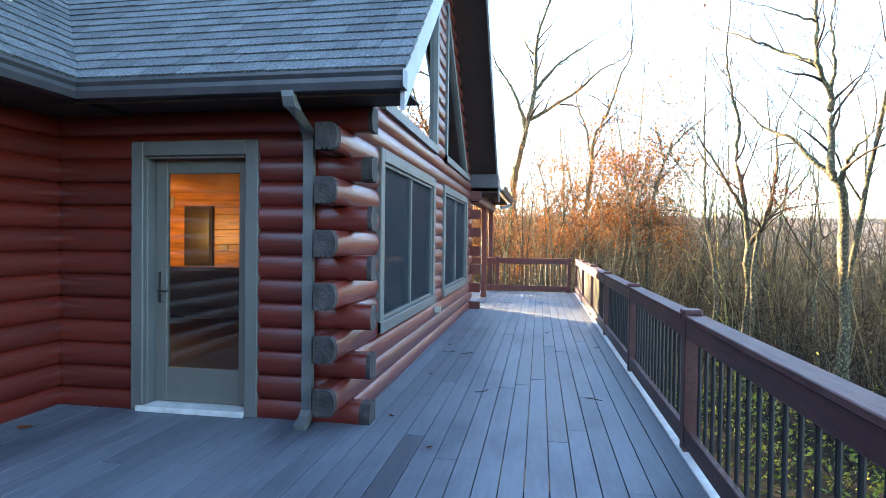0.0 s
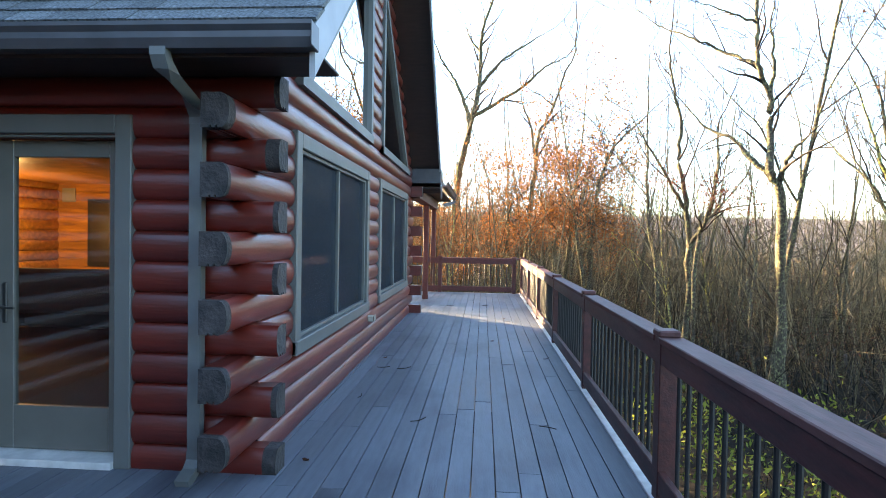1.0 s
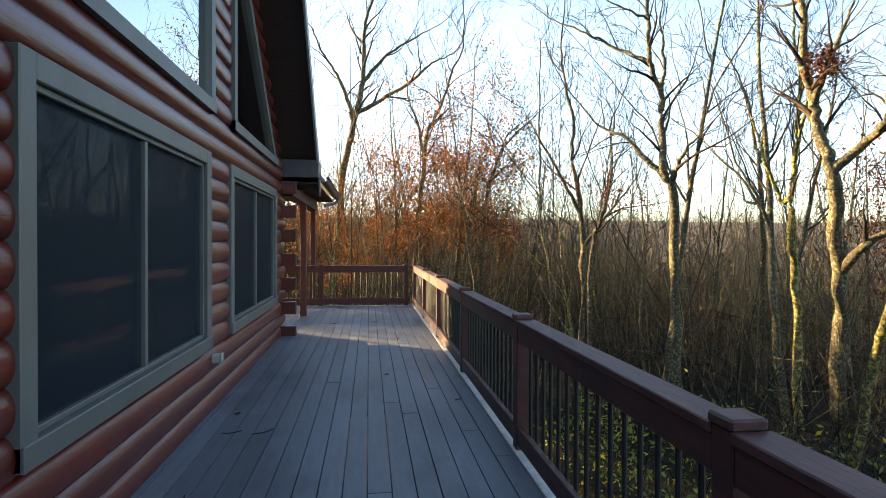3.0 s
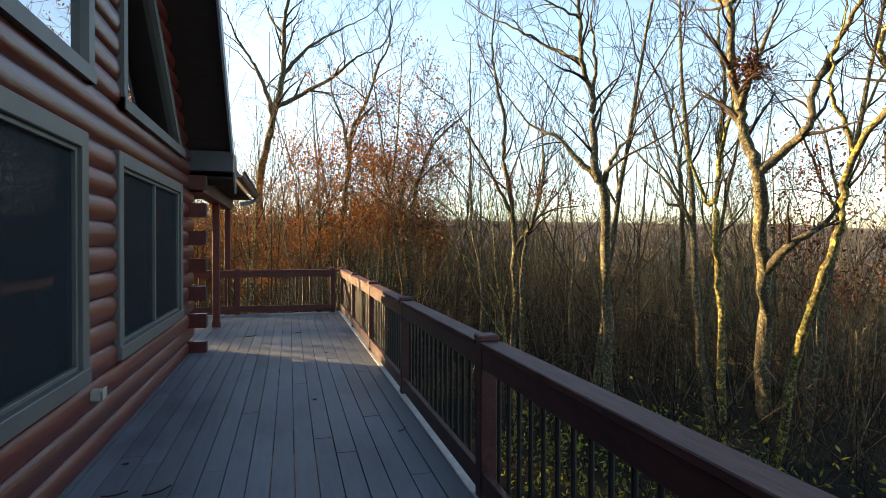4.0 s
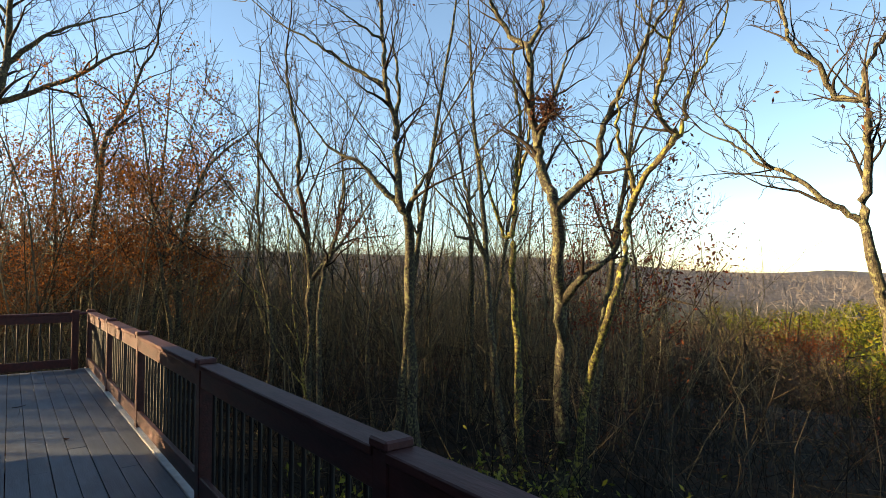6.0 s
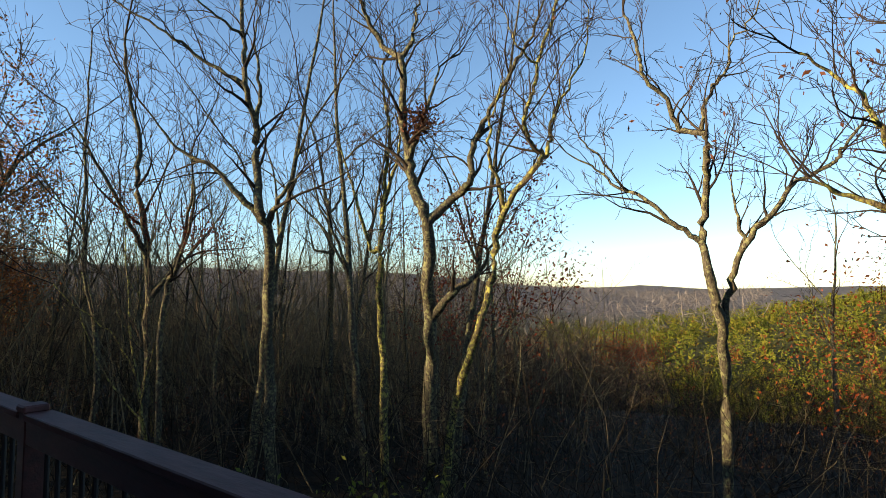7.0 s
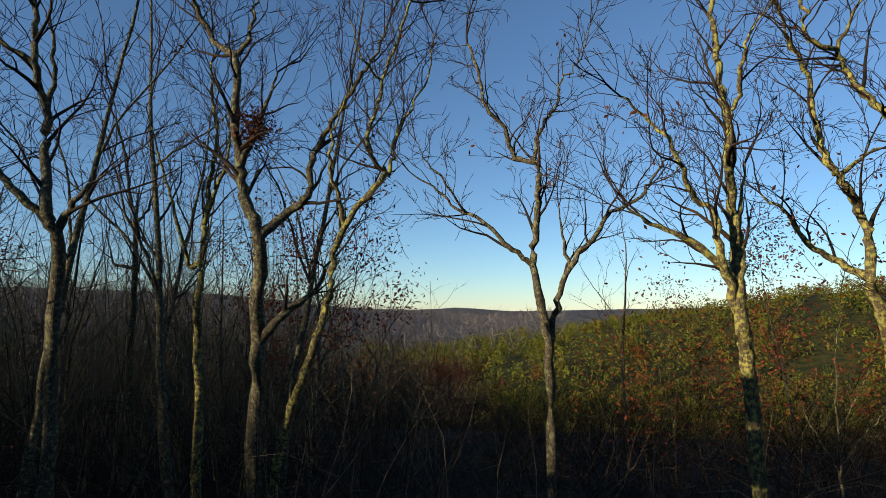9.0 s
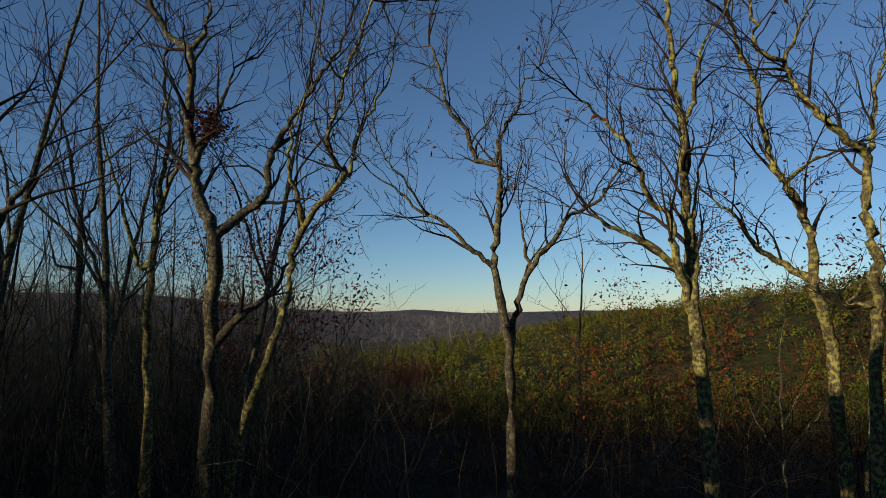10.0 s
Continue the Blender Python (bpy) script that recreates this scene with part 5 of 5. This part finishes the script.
# ---- wooded hills across the valley ----
def crowns(name, seed, count, pick, size, per, mat, label, lift=0.5, grain=0.1, bare=False):
    """Far tree crowns, each a loose cloud of small leaf clumps."""
    rng = np.random.default_rng(seed)
    C, S = [], []
    for _ in range(count):
        x, y = pick(rng)
        s = rng.uniform(*size)
        C.append((x, y, land(x, y) + s * lift))
        S.append(s)
    C, S = np.repeat(np.array(C), per, 0), np.repeat(np.array(S), per)[:, None]
    u = rng.normal(0, 1, C.shape)
    u /= np.linalg.norm(u, axis=1, keepdims=True)
    P = C + u * S * np.array((0.5, 0.5, 0.62)) * rng.random((len(C), 1)) ** 0.4
    a, b = rng.normal(0, 1, C.shape), rng.normal(0, 1, C.shape)
    k = S * grain
    if bare:
        a, b = (a * 0.8 + np.array((0, 0, 0.6))) * 2.0, b * 0.09
    V = np.stack([P + a * k, P + b * k, P - (a + b) * k * 0.7], 1).reshape(-1, 3)
    return tagged(finish(name, pack(name, V, np.arange(len(V)).reshape(-1, 3), mat, False), []), label, "woods", kind="stuff")


# spots on the unseen rise, for woods added to dim the front wall
def rise_pick(rng):
    r, a = rng.uniform(22, 80), radians(rng.uniform(-175, -66))
    return 1 + r * math.cos(a), 6 + r * math.sin(a)


crowns("hill_woods", 31, 1700, ring_pick(170, 430, -55, 28, 0.7), (4, 8), 80, FAR_GREEN, "green-gold woods on the hill across the valley", grain=0.05)
crowns("slope_woods", 35, 1900, ring_pick(75, 180, -45, 30, 0.8), (3.2, 6), 92, FAR_GREEN, "green-gold young woods on the valley slope", grain=0.036)
crowns("red_crowns", 32, 70, ring_pick(90, 230, -45, 24, 0.7), (3, 6), 160, FAR_RED, "russet crowns among the green woods", grain=0.04)
crowns("valley_woods", 33, 3400, ring_pick(48, 260, 18, 110, 0.7), (5, 10), 42, FAR_BROWN, "bare brown woods of the valley", bare=True)
crowns("unseen_rise_woods", 36, 420, rise_pick, (4, 8), 46, FAR_BROWN, "added bare brown woods on the unseen rise behind the entrance side", bare=True)
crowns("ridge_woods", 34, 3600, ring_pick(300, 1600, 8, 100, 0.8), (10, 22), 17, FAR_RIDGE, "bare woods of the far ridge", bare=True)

# ---- deck boards and shingles ----
BOARD, GAP = 0.139, 0.006
BOARD_RNG = random.Random(17)


DAMP_X, DAMP_Y = -0.69, (2.7, 4.385)


def board_mesh(length, w=BOARD, mat=DECK):
    bm = block(bmesh.new(), 0, w, 0, length, -0.032, 0, 0.0018)
    data = bpy.data.meshes.new("board")
    bm.to_mesh(data)
    bm.free()
    data.materials.append(mat)
    return data


LENGTHS = (2.44, 3.05, 3.66, 4.27, 4.88)
BOARDS = [board_mesh(v) for v in LENGTHS]
x = 1.161 - BOARD
while x > -9.0:
    if x > -3.95:
        y = -4.0
        stop = DECK_Y1 - 0.01 if x > -1.34 else 4.6
    else:
        y, stop = 12.2, DECK_Y1 - 0.01
    if x <= DAMP_X < x + BOARD:
        # one board dark with damp
        ob = new("board", board_mesh(DAMP_Y[1] - DAMP_Y[0], BOARD, DECK_DAMP))
        ob.parent, ob.location = deck, (x, DAMP_Y[0], 0)
        spans = [(y, DAMP_Y[0] - 0.004), (DAMP_Y[1] + 0.004, stop)]
    else:
        spans = [(y, stop)] if x <= -3.95 or x > -1.34 else [(y, 4.6), (12.2, DECK_Y1 - 0.01)]
    for y, stop in spans:
        short = 0.6 + BOARD_RNG.random() * 3
        while y < stop - 0.02:
            i = BOARD_RNG.randrange(5)
            if short or stop - y < LENGTHS[i] + 0.6:
                step = min(short or 99, stop - y)
                data, short = board_mesh(step), 0
            else:
                data, step = BOARDS[i], LENGTHS[i]
            ob = new("board", data)
            ob.parent = deck
            ob.location = (x, y, BOARD_RNG.uniform(-0.0015, 0.0015))
            y += step + 0.004
    x -= BOARD + GAP

up = Vector((0, math.cos(SLOPE), math.sin(SLOPE)))
m = Matrix(((-1, 0, 0, RAKE_X + 0.012), (0, up.y, up.z * -1, EAVE_Y - 0.03), (0, up.z, up.y, EAVE_Z + 0.0), (0, 0, 0, 1)))
shingle_rows(m, 8.4, 42, roof, lambda x, r: x < 3.4 and r < 21)
wing_roof = thing("roof_wing", "slate-grey shingled roof of the adjoining wing", "roof", kind="structure")
roof_slab("roof_deck", [(-3.06, -4.0, EAVE_Z), (-3.06, 7.5, EAVE_Z), (-7.5, 7.5, EAVE_Z + 4.44 * FALL), (-7.5, -4.0, EAVE_Z + 4.44 * FALL)], 0.14, SOFFIT, "", wing_roof)
boxed("soffit_board", -3.75, -3.08, -4.0, 4.58, 2.385, 2.402, SOFFIT, wing_roof)
boxed("fascia_board", -3.08, -3.06, -4.0, 3.96, 2.385, 2.50, GUTTER, wing_roof)
m = Matrix(((0, -math.cos(SLOPE), math.sin(SLOPE), -3.03), (1, 0, 0, -4.0), (0, math.sin(SLOPE), math.cos(SLOPE), EAVE_Z), (0, 0, 0, 1)))
shingle_rows(m, 9.5, 38, wing_roof, lambda x, r: False)
chimney = thing("chimney", "buff stone chimney above the shingled roof", "chimney")
for i in range(11):
    w = 0.34 + 0.012 * (i % 3)
    for j, (cx, cy) in enumerate(((-0.5, -0.5), (0.5, -0.5), (-0.5, 0.5), (0.5, 0.5))):
        ox, oy = -4.07 + cx * w, 3.8 + cy * w * 0.9
        boxed("stone", ox - w / 2 + 0.006, ox + w / 2 - 0.006, oy - w * 0.45 + 0.006, oy + w * 0.45 - 0.006, 2.9 + 0.16 * i, 3.05 + 0.16 * i, STONE, chimney, "", 0.015)
